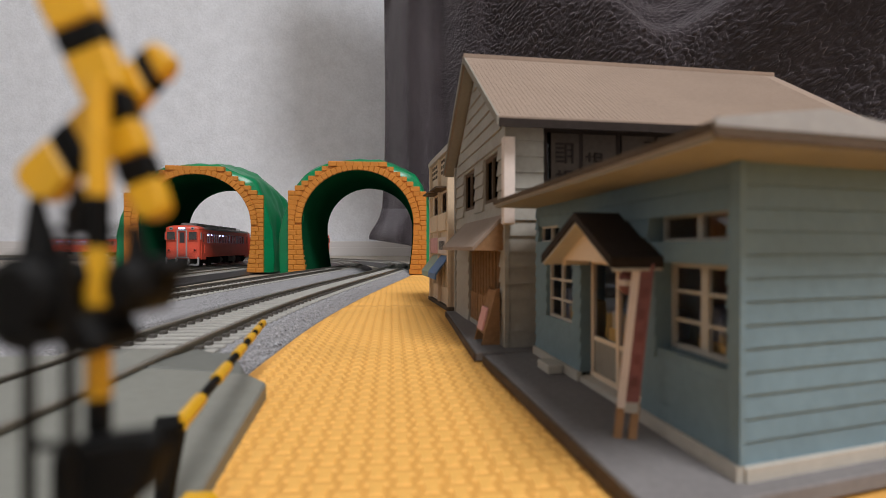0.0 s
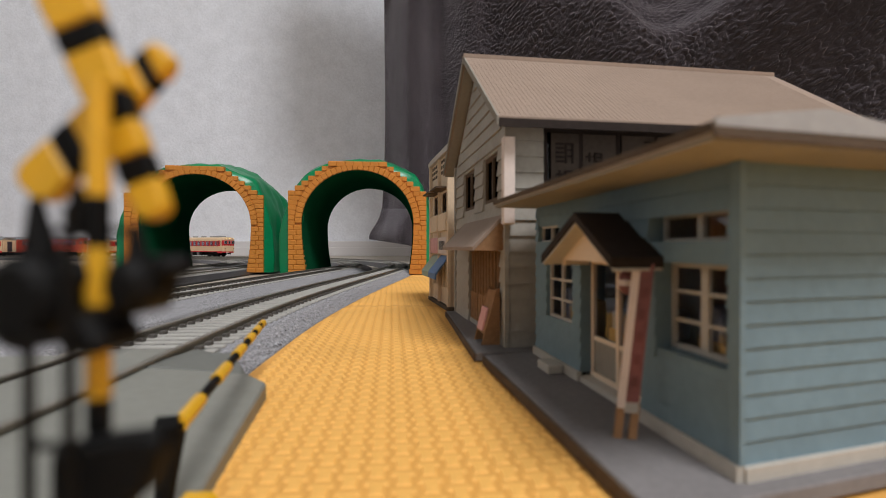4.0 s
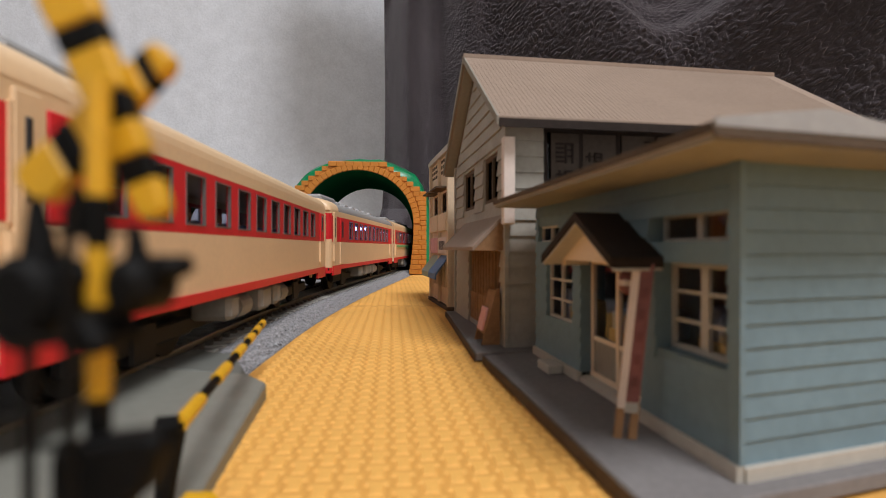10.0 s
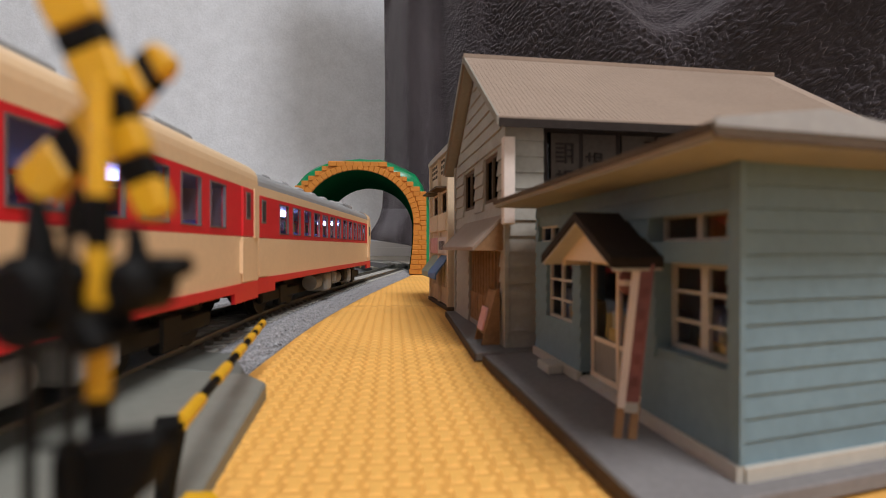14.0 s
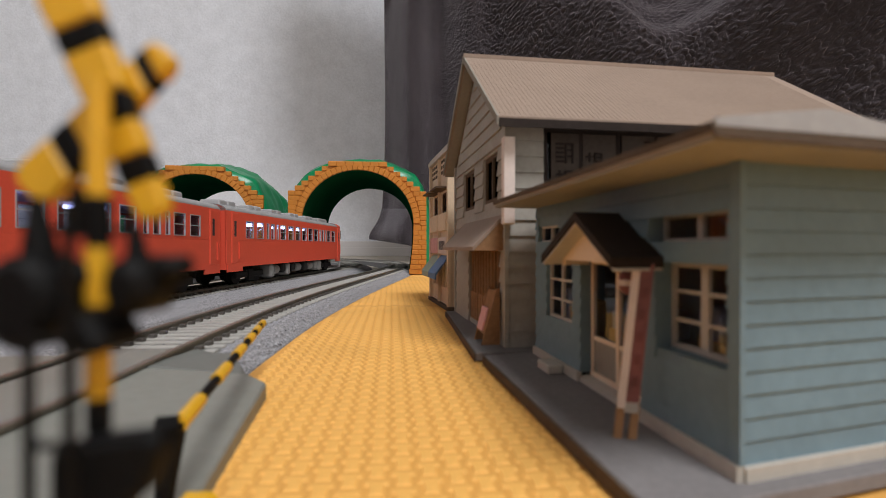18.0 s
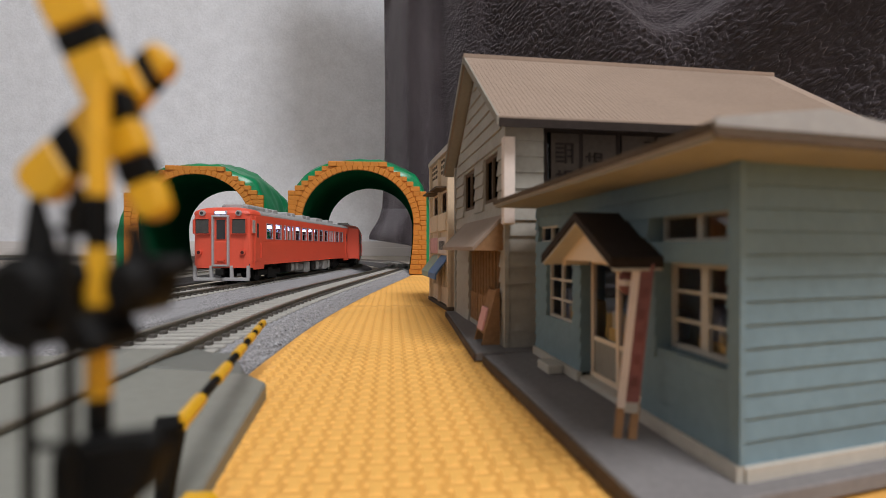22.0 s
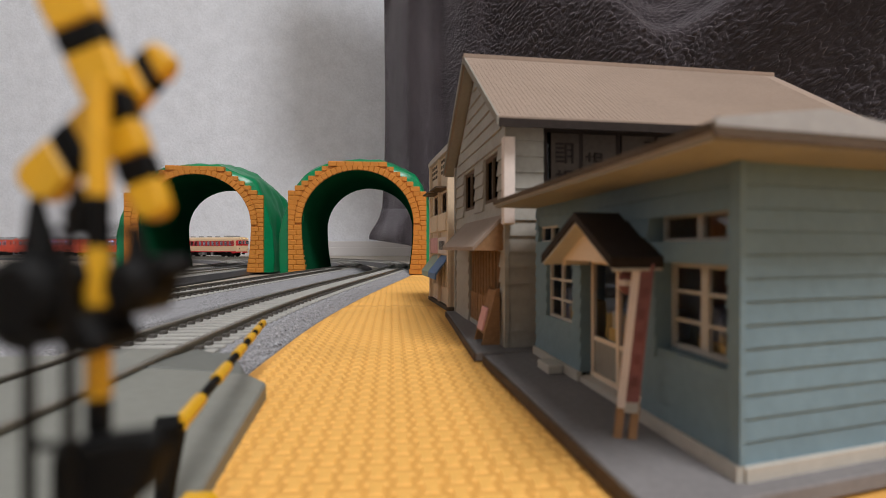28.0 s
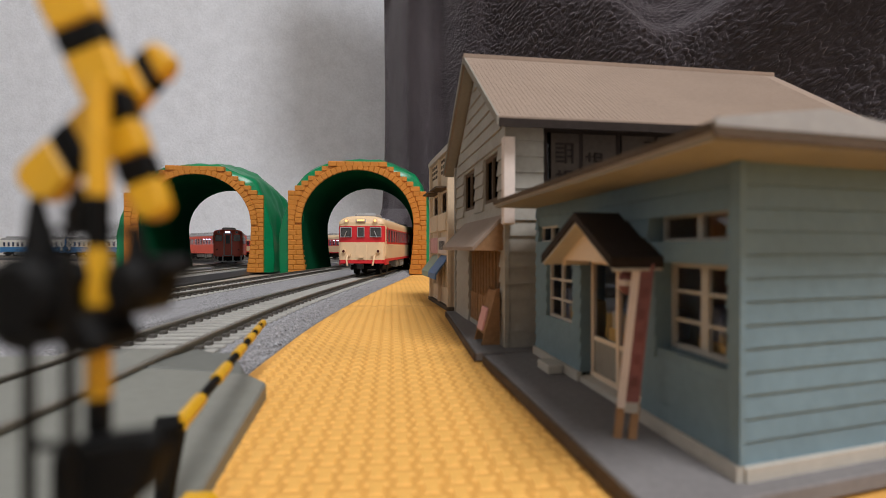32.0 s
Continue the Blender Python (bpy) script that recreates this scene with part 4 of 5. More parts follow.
def shop():
    t = thing("shop_house", "two-storey pale clapboard paper shop with tan gable roof", "house", "paper houses")
    m = local((0.0142, 0.1073), 8.8)
    Lf, Ls, z0, z1, ridge, th = 0.0615, 0.091, SLAB, 0.0535, 0.0785, 0.0012
    bm = bmesh.new()
    prism(bm, [(-0.0080, -0.0045), (Ls, -0.0045), (Ls, Lf + 0.001), (-0.0035, Lf + 0.001)], "z", MAT, SLAB)
    hpart("base_plate", bm, "slab", t, m, "grey cardboard base plate", bevel=0.0002)
    bm = bmesh.new()
    prism(bm, [(-0.0084, -0.0045), (-0.0081, -0.0045), (-0.0036, Lf + 0.001), (-0.0039, Lf + 0.001)], "z", MAT, SLAB - 0.0001)
    hpart("plate_edge", bm, "edge_dark", t, m)
    w1, w2 = (0.0070, 0.0215, 0.0372, 0.0490), (0.0320, 0.0480, 0.0372, 0.0490)
    shopw = (0.0050, 0.0400, 0.0050, 0.0260)
    hpart("front_wall", wall_with_holes(0.0, th, 0.0, Lf, z0, z1, [w1, w2, shopw]), "h_pale", t, m)
    bm = bmesh.new()
    prism(bm, [(0.0, z1), (Lf, z1), (Lf / 2, ridge - 0.002)], "x", 0.0, th)
    hpart("gable_wall", bm, "h_pale", t, m)
    sw = (0.0084, 0.0450, 0.0405, 0.0530)
    mside = m @ Matrix(((0, 1, 0, 0), (1, 0, 0, 0), (0, 0, 1, 0), (0, 0, 0, 1)))
    hpart("side_wall", wall_with_holes(0.0, th, th, Ls, z0, z1, [sw]), "h_pale", t, mside)
    hpart("rear_wall", boxes((th, Ls, Lf - th, Lf, z0, z1)), "h_pale", t, m)
    hpart("back_wall", boxes((Ls - th, Ls, th, Lf - th, z0, z1)), "h_pale", t, m)
    hpart("inner_wall", boxes((0.012, 0.013, th, Lf - th, z0, z1), (th, Ls - th, 0.010, 0.011, 0.030, z1)), "room_shade", t, m)
    hpart("inner_floor", boxes((th, 0.012, th, Lf - th, z0, z0 + 0.001)), "room_shade", t, m)
    n = 20
    hb = (ridge - 0.004 - z0) / n
    for i in range(n):
        za = z0 + hb * i
        zb = za + hb * 0.985
        a, b = 0.0, Lf
        if zb > z1:
            k = (zb - z1) / (ridge - 0.002 - z1) * Lf / 2
            a, b = k, Lf - k
        blocks = [h for h in (w1, w2, shopw) if h[2] < zb - 0.0003 and h[3] > za + 0.0003]
        ys = sorted([a, b] + [v for h in blocks for v in h[:2]])
        for p, q in zip(ys[::2], ys[1::2]):
            if q - p > 0.0008:
                bm = bmesh.new()
                prism(bm, [(0.0, za), (-0.00055, za), (-0.00008, zb), (0.0, zb)], "y", p, q)
                hpart("clapboard", bm, "h_pale", t, m)
        if zb < z1:
            blocks = [h for h in (sw,) if h[2] < zb - 0.0003 and h[3] > za + 0.0003]
            ys = sorted([-0.0003, Ls] + [v for h in blocks for v in h[:2]])
            for p, q in zip(ys[::2], ys[1::2]):
                bm = bmesh.new()
                prism(bm, [(0.0, za), (-0.00055, za), (-0.00008, zb), (0.0, zb)], "y", p, q)
                hpart("clapboard", bm, "h_pale", t, mside)
    window(t, m, 0.0004, *w1, 2, 1, "wood_dark", 0.0010)
    window(t, m, 0.0004, *w2, 2, 1, "wood_dark", 0.0010)
    sideways = window(t, mside, 0.0004, *sw, 4, 1, "canopy_black", 0.0010)
    # painted characters on the glass, too worn to read
    rows = []
    for cx, cz, k in ((0.0114, 0.0452, 1.0), (0.0330, 0.0466, 0.9)):
        rows += [(-0.0001, 0.0002, cx, cx + 0.0019 * k, cz + 0.0010 * k * j, cz + (0.0010 * j + 0.0004) * k) for j in range(5)]
        rows += [(-0.0001, 0.0002, cx + 0.0022 * k, cx + 0.0026 * k, cz - 0.0002, cz + 0.0044 * k), (-0.0001, 0.0002, cx + 0.0038 * k, cx + 0.0042 * k, cz - 0.0002, cz + 0.0044 * k)]
        rows += [(-0.0001, 0.0002, cx + 0.0026 * k, cx + 0.0038 * k, cz + e * k, cz + (e + 0.0004) * k) for e in (0.0012, 0.0026, 0.0040)]
    for cx, cz in ((0.0114, 0.0412), (0.0186, 0.0412), (0.0186, 0.0454)):
        rows += [(-0.0001, 0.0002, cx, cx + 0.0018, cz + 0.0010, cz + 0.0014), (-0.0001, 0.0002, cx + 0.0007, cx + 0.0011, cz, cz + 0.0022)]
        rows += [(-0.0001, 0.0002, cx + 0.0022, cx + 0.0036, cz + e, cz + e + 0.0004) for e in (0.0, 0.0009, 0.0018)]
        rows += [(-0.0001, 0.0002, cx + e, cx + e + 0.0004, cz + 0.0001, cz + 0.0021) for e in (0.0020, 0.0036)]
    hpart("lettering", boxes(*rows), "canopy_black", sideways, mside, "dark painted lettering bars")
    hpart("window_paper", boxes(*[(0.0003, 0.0007, cx, cx + k, 0.0410, 0.0518) for cx, k in ((0.0104, 0.0066), (0.0180, 0.0080), (0.0276, 0.0080), (0.0366, 0.0060))]), "window_paper", sideways, mside)
    # roof
    ov, ox = 0.0060, -0.0035
    for sg in (0, 1):
        y0, y1 = (-ov, Lf / 2) if sg == 0 else (Lf + ov, Lf / 2)
        slope = (ridge - z1) / (Lf / 2)
        ze = z1 - slope * ov * 0.35
        bm = bmesh.new()
        prism(bm, [(y0, ze), (y0, ze + 0.0016), (y1, ridge + 0.0016), (y1, ridge)], "x", ox, Ls + 0.004)
        slope_part = hpart("roof_slope", bm, "h_roof", t, m, "tan ribbed card roof")
        bm = bmesh.new()
        for i in range(86):
            xr = ox + 0.0006 + 0.0011 * i
            prism(bm, [(y0, ze + 0.0015), (y0, ze + 0.00169), (y1, ridge + 0.00169), (y1, ridge + 0.0015)], "x", xr, xr + 0.00055)
        tagged(hpart("roof_ribs", bm, "h_roof", slope_part, m), kind="stuff")
        bm = bmesh.new()
        prism(bm, [(y0, ze - 0.0006), (y0, ze), (y1, ridge), (y1, ridge - 0.0008)], "x", ox + 0.0004, 0.0)
        hpart("verge_soffit", bm, "card", t, m)
        bm = bmesh.new()
        prism(bm, [(y0, ze - 0.0002), (y0, ze + 0.0017), (y1, ridge + 0.0017), (y1, ridge - 0.0002)], "x", ox - 0.0004, ox)
        hpart("verge_board", bm, "card", t, m)
    ze = z1 - (ridge - z1) / (Lf / 2) * ov * 0.35
    slope = (ridge - z1) / (Lf / 2)
    # soffit strip coloured dark to carry the shade under the overhang
    bm = bmesh.new()
    prism(bm, [(-ov, ze - 0.0006), (-ov, ze - 0.0001), (-0.0004, ze + slope * ov - 0.0001), (-0.0004, ze + slope * ov - 0.0006)], "x", 0.0, Ls + 0.003)
    hpart("eave_soffit_shaded", bm, "wood_dark", t, m)
    hpart("eave_board", boxes((ox, Ls + 0.004, -ov - 0.0003, -ov, ze - 0.0006, ze + 0.0012)), "canopy_black", t, m)
    hpart("ridge_cap", boxes((ox - 0.0003, Ls + 0.004, Lf / 2 - 0.001, Lf / 2 + 0.001, ridge + 0.0010, ridge + 0.0021)), "h_roof", t, m)
    # awning over the shop front
    bm = bmesh.new()
    prism(bm, [(0.0, 0.0338), (0.0, 0.0329), (-0.0074, 0.0252), (-0.0074, 0.0261)], "y", 0.0015, 0.0460)
    hpart("awning", bm, "h_roof", t, m, "tan sloping card awning")
    for y in (0.0015, 0.0452):
        bm = bmesh.new()
        prism(bm, [(0.0, 0.0328), (-0.0072, 0.0253), (0.0, 0.0253)], "y", y, y + 0.0008)
        hpart("awning_cheek", bm, "wood", t, m)
    # lattice shop front
    rows = [(0.0002, 0.0010, 0.0050 + 0.0350 * i / 11, 0.0050 + 0.0350 * i / 11 + 0.0009, 0.0050, 0.0260) for i in range(12)]
    rows += [(0.0003, 0.0009, 0.0050, 0.0400, z, z + 0.0009) for z in (0.0120, 0.0250)]
    lat = hpart("lattice_door", boxes(*rows), "wood", t, m, "brown wooden lattice shop doors")
    hpart("kick_panel", boxes((0.0004, 0.0008, 0.0050, 0.0400, 0.0050, 0.0120)), "wood", lat, m)
    hpart("pane", boxes((0.0010, 0.0012, 0.0050, 0.0400, 0.0120, 0.0250)), "pane_dark", lat, m)
    hpart("corner_post", boxes((-0.0007, 0.0003, -0.0007, 0.0006, z0, z1)), "h_pale", t, m)
    hpart("corner_post", boxes((-0.0008, 0.0004, Lf - 0.0010, Lf + 0.0006, z0, z1)), "h_pale", t, m)
    # tall projecting shop sign at the corner
    s = hpart("corner_sign", boxes((-0.0016, 0.0010, -0.0030, -0.0008, 0.0310, 0.0500)), "sign_white", None, m, bevel=0.0002)
    s.name = "shop_sign"
    tagged(s, "tall plain white vertical sign fixed to the shop corner", "sign")
    # slanting display stand with pink posters
    r = thing("display_stand", "brown slanting wooden display stand with pink paper", "display stand")
    bm = bmesh.new()
    prism(bm, [(-0.0050, SLAB), (-0.0008, SLAB), (-0.0008, 0.0165), (-0.0016, 0.0165)], "y", 0.0030, 0.0038)
    prism(bm, [(-0.0050, SLAB), (-0.0008, SLAB), (-0.0008, 0.0165), (-0.0016, 0.0165)], "y", 0.0102, 0.0110)
    hpart("stand_side", bm, "wood", r, m)
    bm = bmesh.new()
    prism(bm, [(-0.0044, 0.0062), (-0.0038, 0.0062), (-0.0010, 0.0160), (-0.0016, 0.0160)], "y", 0.0038, 0.0102)
    hpart("stand_face", bm, "wood", r, m)
    bm = bmesh.new()
    prism(bm, [(-0.0047, 0.0068), (-0.0043, 0.0068), (-0.0030, 0.0120), (-0.0034, 0.0120)], "y", 0.0046, 0.0095)
    hpart("pink_paper", bm, "poster_pink", r, m)


def cafe():
    t = thing("corner_store", "narrow cream plaster paper store with striped front panels", "house", "paper houses")
    m = local((0.0028, 0.1833), 11.1)
    Lf, Ls, z0, z1, th = 0.0407, 0.075, MAT, 0.0640, 0.0012
    hpart("base_plate", boxes((-0.0016, Ls, -0.0012, Lf + 0.001, MAT, MAT + 0.0014)), "edge_dark", t, m)
    holes = [(0.0040, 0.0170, 0.0330, 0.0480), (0.0220, 0.0350, 0.0330, 0.0480), (0.0030, 0.0370, 0.0040, 0.0200)]
    hpart("front_wall", wall_with_holes(0.0, th, 0.0, Lf, z0, z1, holes), "h_cream", t, m)
    hpart("side_wall", boxes((th, Ls, 0.0, th, z0, z1)), "h_cream", t, m)
    hpart("rear_wall", boxes((th, Ls, Lf - th, Lf, z0, z1)), "h_cream", t, m)
    hpart("inner_wall", boxes((0.010, 0.011, th, Lf - th, z0, z1)), "room_shade", t, m)
    hpart("roof", boxes((-0.0010, Ls, -0.0010, Lf + 0.001, z1, z1 + 0.0016)), "h_trim", t, m, bevel=0.0002)
    hpart("cornice", boxes((-0.0016, 0.0, -0.0012, Lf + 0.0012, z1 - 0.0014, z1 + 0.0004)), "h_trim", t, m)
    rows = []
    for j in range(3):
        for i in range(9):
            y = 0.0025 + 0.0042 * i + (0.0 if j % 2 == 0 else 0.0006)
            rows.append((-0.0003, 0.0002, y, y + 0.0018, 0.0560 + 0.0022 * j, 0.0572 + 0.0022 * j))
    hpart("vent_slots", boxes(*rows), "edge_dark", t, m)
    for h in holes[:2]:
        window(t, m, 0.0004, *h, 2, 2, "wood_dark", 0.0008)
        hpart("window_hood", boxes((-0.0050, 0.0, h[0] - 0.001, h[1] + 0.001, 0.0488, 0.0495)), "wood_dark", t, m)
        hpart("balcony_panel", boxes((-0.0016, -0.0002, h[0] - 0.0012, h[1] + 0.0012, 0.0325, 0.0395)), "h_cream", t, m, bevel=0.0002)
    for a, b in ((-0.0008, 0.0014), (0.0190, 0.0200), (Lf - 0.0014, Lf + 0.0008)):
        hpart("pilaster", boxes((-0.0012, 0.0, a, b, z0, z1)), "h_cream", t, m)
    hpart("front_sign", boxes((-0.0012, 0.0, 0.0030, 0.0185, 0.0235, 0.0300)), "sign_white", t, m, "white shop sign with worn bars")
    hpart("front_sign", boxes((-0.0012, 0.0, 0.0205, 0.0380, 0.0235, 0.0300)), "poster_pink", t, m, "pink shop sign")
    rows = [(-0.0014, -0.0012, 0.0055 + 0.0030 * k, 0.0072 + 0.0030 * k, 0.0250, 0.0285) for k in range(4)]
    hpart("lettering", boxes(*rows), "slab", t, m)
    for y0, y1, mm in ((0.0030, 0.0190, "awn_blue"), (0.0200, 0.0370, "awn_green")):
        bm = bmesh.new()
        prism(bm, [(0.0, 0.0228), (0.0, 0.0222), (-0.0050, 0.0152), (-0.0050, 0.0136), (-0.0054, 0.0136), (-0.0054, 0.0158)], "y", y0, y1)
        hpart("awning", bm, mm, t, m, "plain coloured fabric awning")
    rows = [(0.0002, 0.0010, 0.0030 + 0.034 * i / 10, 0.0030 + 0.034 * i / 10 + 0.0012, 0.0040, 0.0200) for i in range(11)]
    rows.append((0.0002, 0.0009, 0.0030, 0.0370, 0.0040, 0.0098))
    hpart("shop_door", boxes(*rows), "h_cream", t, m, "cream panelled shop doors")
    hpart("pane", boxes((0.0010, 0.0012, 0.0030, 0.0370, 0.0098, 0.0200)), "pane_dark", t, m)
    tagged(part("party_wall", boxes((0.012, 0.075, 0.1755, 0.1785, MAT, 0.0545)), "h_roof"), "plain tan card wall between the paper houses", "wall", kind="structure")


station()
shop()
cafe()
crossing()
signal()
paving()


# ---- the railcars ----
CAR_L, CAR_W, PITCH, SHORT_L, EXPRESS_L = 0.2045, 0.0158, 0.2080, 0.1640, 0.1600
STYLES = {
    "express": dict(low="cream", band="red", top="cream", skirt="red", z0=0.0216, z1=0.0326, eave=0.0348, n=14, w=0.0074, roof="roof_grey", label="cream and red express railcar"),
    "red": dict(low="vermilion", band="vermilion", top="vermilion", skirt="vermilion", z0=0.0226, z1=0.0336, eave=0.0366, n=14, w=0.0066, roof="roof_grey", label="vermilion railcar with grey roof and lit windows"),
    "blue": dict(low="blue", band="white", top="white", skirt="blue", z0=0.0200, z1=0.0310, eave=0.0350, n=12, w=0.0072, roof="roof_grey", label="white and blue railcar with grey roof on the inner loop"),
}


def shell(name, outline, y0, y1, material, parent, label=""):
    bm = bmesh.new()
    prism(bm, outline, "y", y0, y1)
    return part(name, bm, material, parent, label)


def roof_outline(EAVE):
    pts = []
    for i in range(17):
        a = math.pi * i / 16
        c, q = math.cos(a), math.sin(a)
        pts.append((CAR_W * abs(c) ** 0.62 * (1 if c >= 0 else -1), EAVE + (0.0404 - EAVE) * q ** 0.85))
    return pts


def railcar(style, cab_front=False, aft_door=False, cab_back=False, stripe=False, lit=True, roof=None, aircon=6, head="warm", length=CAR_L):
    st = STYLES[style]
    car = thing("railcar", st["label"] + (" with green stripe" if stripe else " with grey roof" if style == "express" and roof is None else " with cream roof" if style == "express" else "") + (" and driving cab" if style != "blue" and (cab_front or cab_back) else ""), "railcar", "model railcars")
    h, w = length / 2, CAR_W
    zf, EAVE = 0.0095, st["eave"]
    z0, z1 = st["z0"], st["z1"]
    th = 0.0008
    # window places along the side
    n, ww = round(st["n"] * length / CAR_L), st["w"]
    first, last = -h + 0.024, h - (0.026 if stripe else 0.0195 if style == "express" and cab_front and not aft_door else 0.024)
    cs = [first + (last - first) * i / (n - 1) for i in range(n)]
    wins = [(c - ww / 2, c + ww / 2) for c in cs]
    if aft_door:
        wins = wins[:-1]
    if stripe:
        wins = [(h - b, h - a) for a, b in [(0.0130, 0.0168), (0.0232, 0.0302)] + [(0.0330 + 0.0181 * i, 0.0456 + 0.0181 * i) for i in range(6)]][::-1]
    if style == "red":
        wins = []
        y = -h + 0.020
        for kind in "WWsdsWWWWWWsdsWW":
            k = {"W": 0.0072, "s": 0.0026, "d": 0.0040}[kind]
            wins.append((y, y + k))
            y += k + {"W": 0.0032, "s": 0.0022, "d": 0.0026}[kind]
        sc = (2 * h - 0.040) / (wins[-1][1] - wins[0][0])
        a0 = wins[0][0]
        wins = [((p - a0) * sc - h + 0.020, (q - a0) * sc - h + 0.020) for p, q in wins]
    ya0, yb0 = -h + (0.003 if cab_back else 0.0), h - (0.003 if cab_front else 0.0)
    for sgn in (-1, 1):
        xo, xi = sgn * w, sgn * (w - th)
        x0, x1 = min(xo, xi), max(xo, xi)
        part("lower_side", boxes((x0, x1, ya0, yb0, zf + 0.0016, z0)), st["low"], car, bevel=0.00015)
        e = 0.0003 * sgn
        for a, b, drop in ((-h + 0.016, h - 0.016, 0.0), (ya0 + 0.001, -h + 0.016, 0.0022), (h - 0.016, yb0 - 0.001, 0.0022)):
            part("skirt_line", boxes((x0 + e, x1 + e, a, b, zf - drop, zf + 0.0018)), st["skirt"], car)
        bm = bmesh.new()
        ys = [ya0] + [v for a in wins for v in a] + [yb0]
        lo, hi = (z0 + 0.0013, z1 - 0.0010) if style == "express" else (z0 + 0.0012, z1 - 0.0008)
        box(bm, x0, x1, ya0, yb0, z0, lo)
        box(bm, x0, x1, ya0, yb0, hi, z1)
        for i in range(0, len(ys), 2):
            box(bm, x0, x1, ys[i], ys[i + 1], lo, hi)
        part("window_band", bm, st["band"], car)
        part("upper_side", boxes((x0, x1, ya0, yb0, z1, EAVE + 0.0002)), st["top"], car)
        if style == "express":
            for a, b in ((ya0, -h + (0.0125 if cab_back else 0.0032)), (h - (0.0090 if cab_front else 0.0032), h - 0.0046 if cab_front else yb0)):
                part("end_panel", boxes((x0 + e, x1 + e, a, b, z0 - 0.0002, z1 + 0.0002)), "cream", car)
        if aft_door:
            dy = h - 0.0185
            for za, zb, dm in ((zf + 0.002, z0 - 0.0001, "cream"), (z0 + 0.0001, z1 - 0.0001, "red")):
                part("door", boxes((x0 + 1.2 * e, x1 + 1.2 * e, dy - 0.0036, dy + 0.0036, za, zb)), dm, car, bevel=0.0003)
            part("door_window", boxes((x0 + 1.6 * e, x1 + 1.6 * e, dy - 0.0012, dy + 0.0012, z0 + 0.0018, z1 - 0.0016)), "cab_dark", car, bevel=0.0003)
        if stripe:
            part("green_stripe", boxes((x0 + 2 * e, x1 + 2 * e, -h + 0.003, h - 0.012, z0 - 0.0024, z0 - 0.0006)), "stripe_green", car)
            bm = bmesh.new()
            rod(bm, (xo - e, h - 0.0198, (z0 + z1) / 2), (xo + 1.6 * e, h - 0.0198, (z0 + z1) / 2), 0.0013, 14)
            part("round_emblem", bm, "emblem_olive", car, "olive oval emblem")
        # doors near both ends
        for dy, cab in ((-h + 0.0080, cab_back), (h - 0.0080, cab_front)):
            if style == "express" and cab_front and dy > 0:
                # narrow cab door behind the wrapped nose colour, passenger door behind it
                part("door", boxes((x0 + 1.3 * e, x1 + 1.3 * e, h - 0.0086, h - 0.0050, zf + 0.002, EAVE - 0.0006)), "cream", car, bevel=0.0002)
                part("door_window", boxes((x0 + 1.8 * e, x1 + 1.8 * e, h - 0.0074, h - 0.0060, z0 + 0.0016, z1 - 0.0006)), "cab_dark", car, bevel=0.0004)
                part("handrail", boxes((x0 + 2.4 * e, x1 + 2.4 * e, h - 0.0046, h - 0.0042, zf + 0.004, z0 - 0.001)), "cream", car)
                if not aft_door:
                    for za, zb, dm in ((zf + 0.002, z0 - 0.0001, "cream"), (z0 + 0.0001, z1 + 0.0006, "red")):
                        part("door", boxes((x0 + 1.2 * e, x1 + 1.2 * e, h - 0.0144, h - 0.0094, za, zb)), dm, car, bevel=0.0002)
                    part("door_window", boxes((x0 + 1.6 * e, x1 + 1.6 * e, h - 0.0132, h - 0.0106, z0 + 0.0030, z1 - 0.0004)), "cab_dark", car, bevel=0.0004)
                continue
            if style == "express" and not cab:
                for za, zb, dm in ((zf + 0.002, z0 - 0.0001, "cream"), (z0 + 0.0001, z1 - 0.0001, "red")):
                    part("door", boxes((x0 + 1.3 * e, x1 + 1.3 * e, dy - 0.0034, dy + 0.0034, za, zb)), dm, car, bevel=0.0002)
                part("door_frame", boxes((x0 + 1.6 * e, x1 + 1.6 * e, dy - 0.0017, dy + 0.0017, z0 + 0.0036, z1 - 0.0008)), "frame_dark", car, bevel=0.0003)
            else:
                part("door", boxes((x0 + 1.3 * e, x1 + 1.3 * e, dy - 0.0032, dy + 0.0032, zf + 0.002, EAVE - 0.0006)), st["band"] if style != "express" else "cream", car, bevel=0.0002)
            part("door_window", boxes((x0 + 1.8 * e, x1 + 1.8 * e, dy - 0.0013, dy + 0.0013, z0 + (0.0040 if style == "express" else 0.0016), z1 - 0.0012)), "cab_dark", car, bevel=0.0004)
            part("handrail", boxes((x0 + 2.4 * e, x1 + 2.4 * e, dy + 0.0040, dy + 0.0044, zf + 0.004, z0 - 0.001)), st["low"], car)
        for i, (a, b) in enumerate(wins):
            fr = bmesh.new()
            t = 0.00028
            xa, xb = (xo - e * 1.5, xo + e * 0.6) if sgn > 0 else (xo + e * 0.6, xo - e * 1.5)
            for r in ((a, b, lo, lo + t), (a, b, hi - t, hi), (a, a + t, lo + t, hi - t), (b - t, b, lo + t, hi - t)):
                box(fr, xa, xb, r[0], r[1], r[2], r[3])
            if b - a > 0.005 and style != "express":
                box(fr, xa, xb, a + t, b - t, (lo + hi) / 2 - t / 2, (lo + hi) / 2 + t / 2)
            wn = part("window", fr, "frame_dark" if style == "express" else "frame_grey", car)
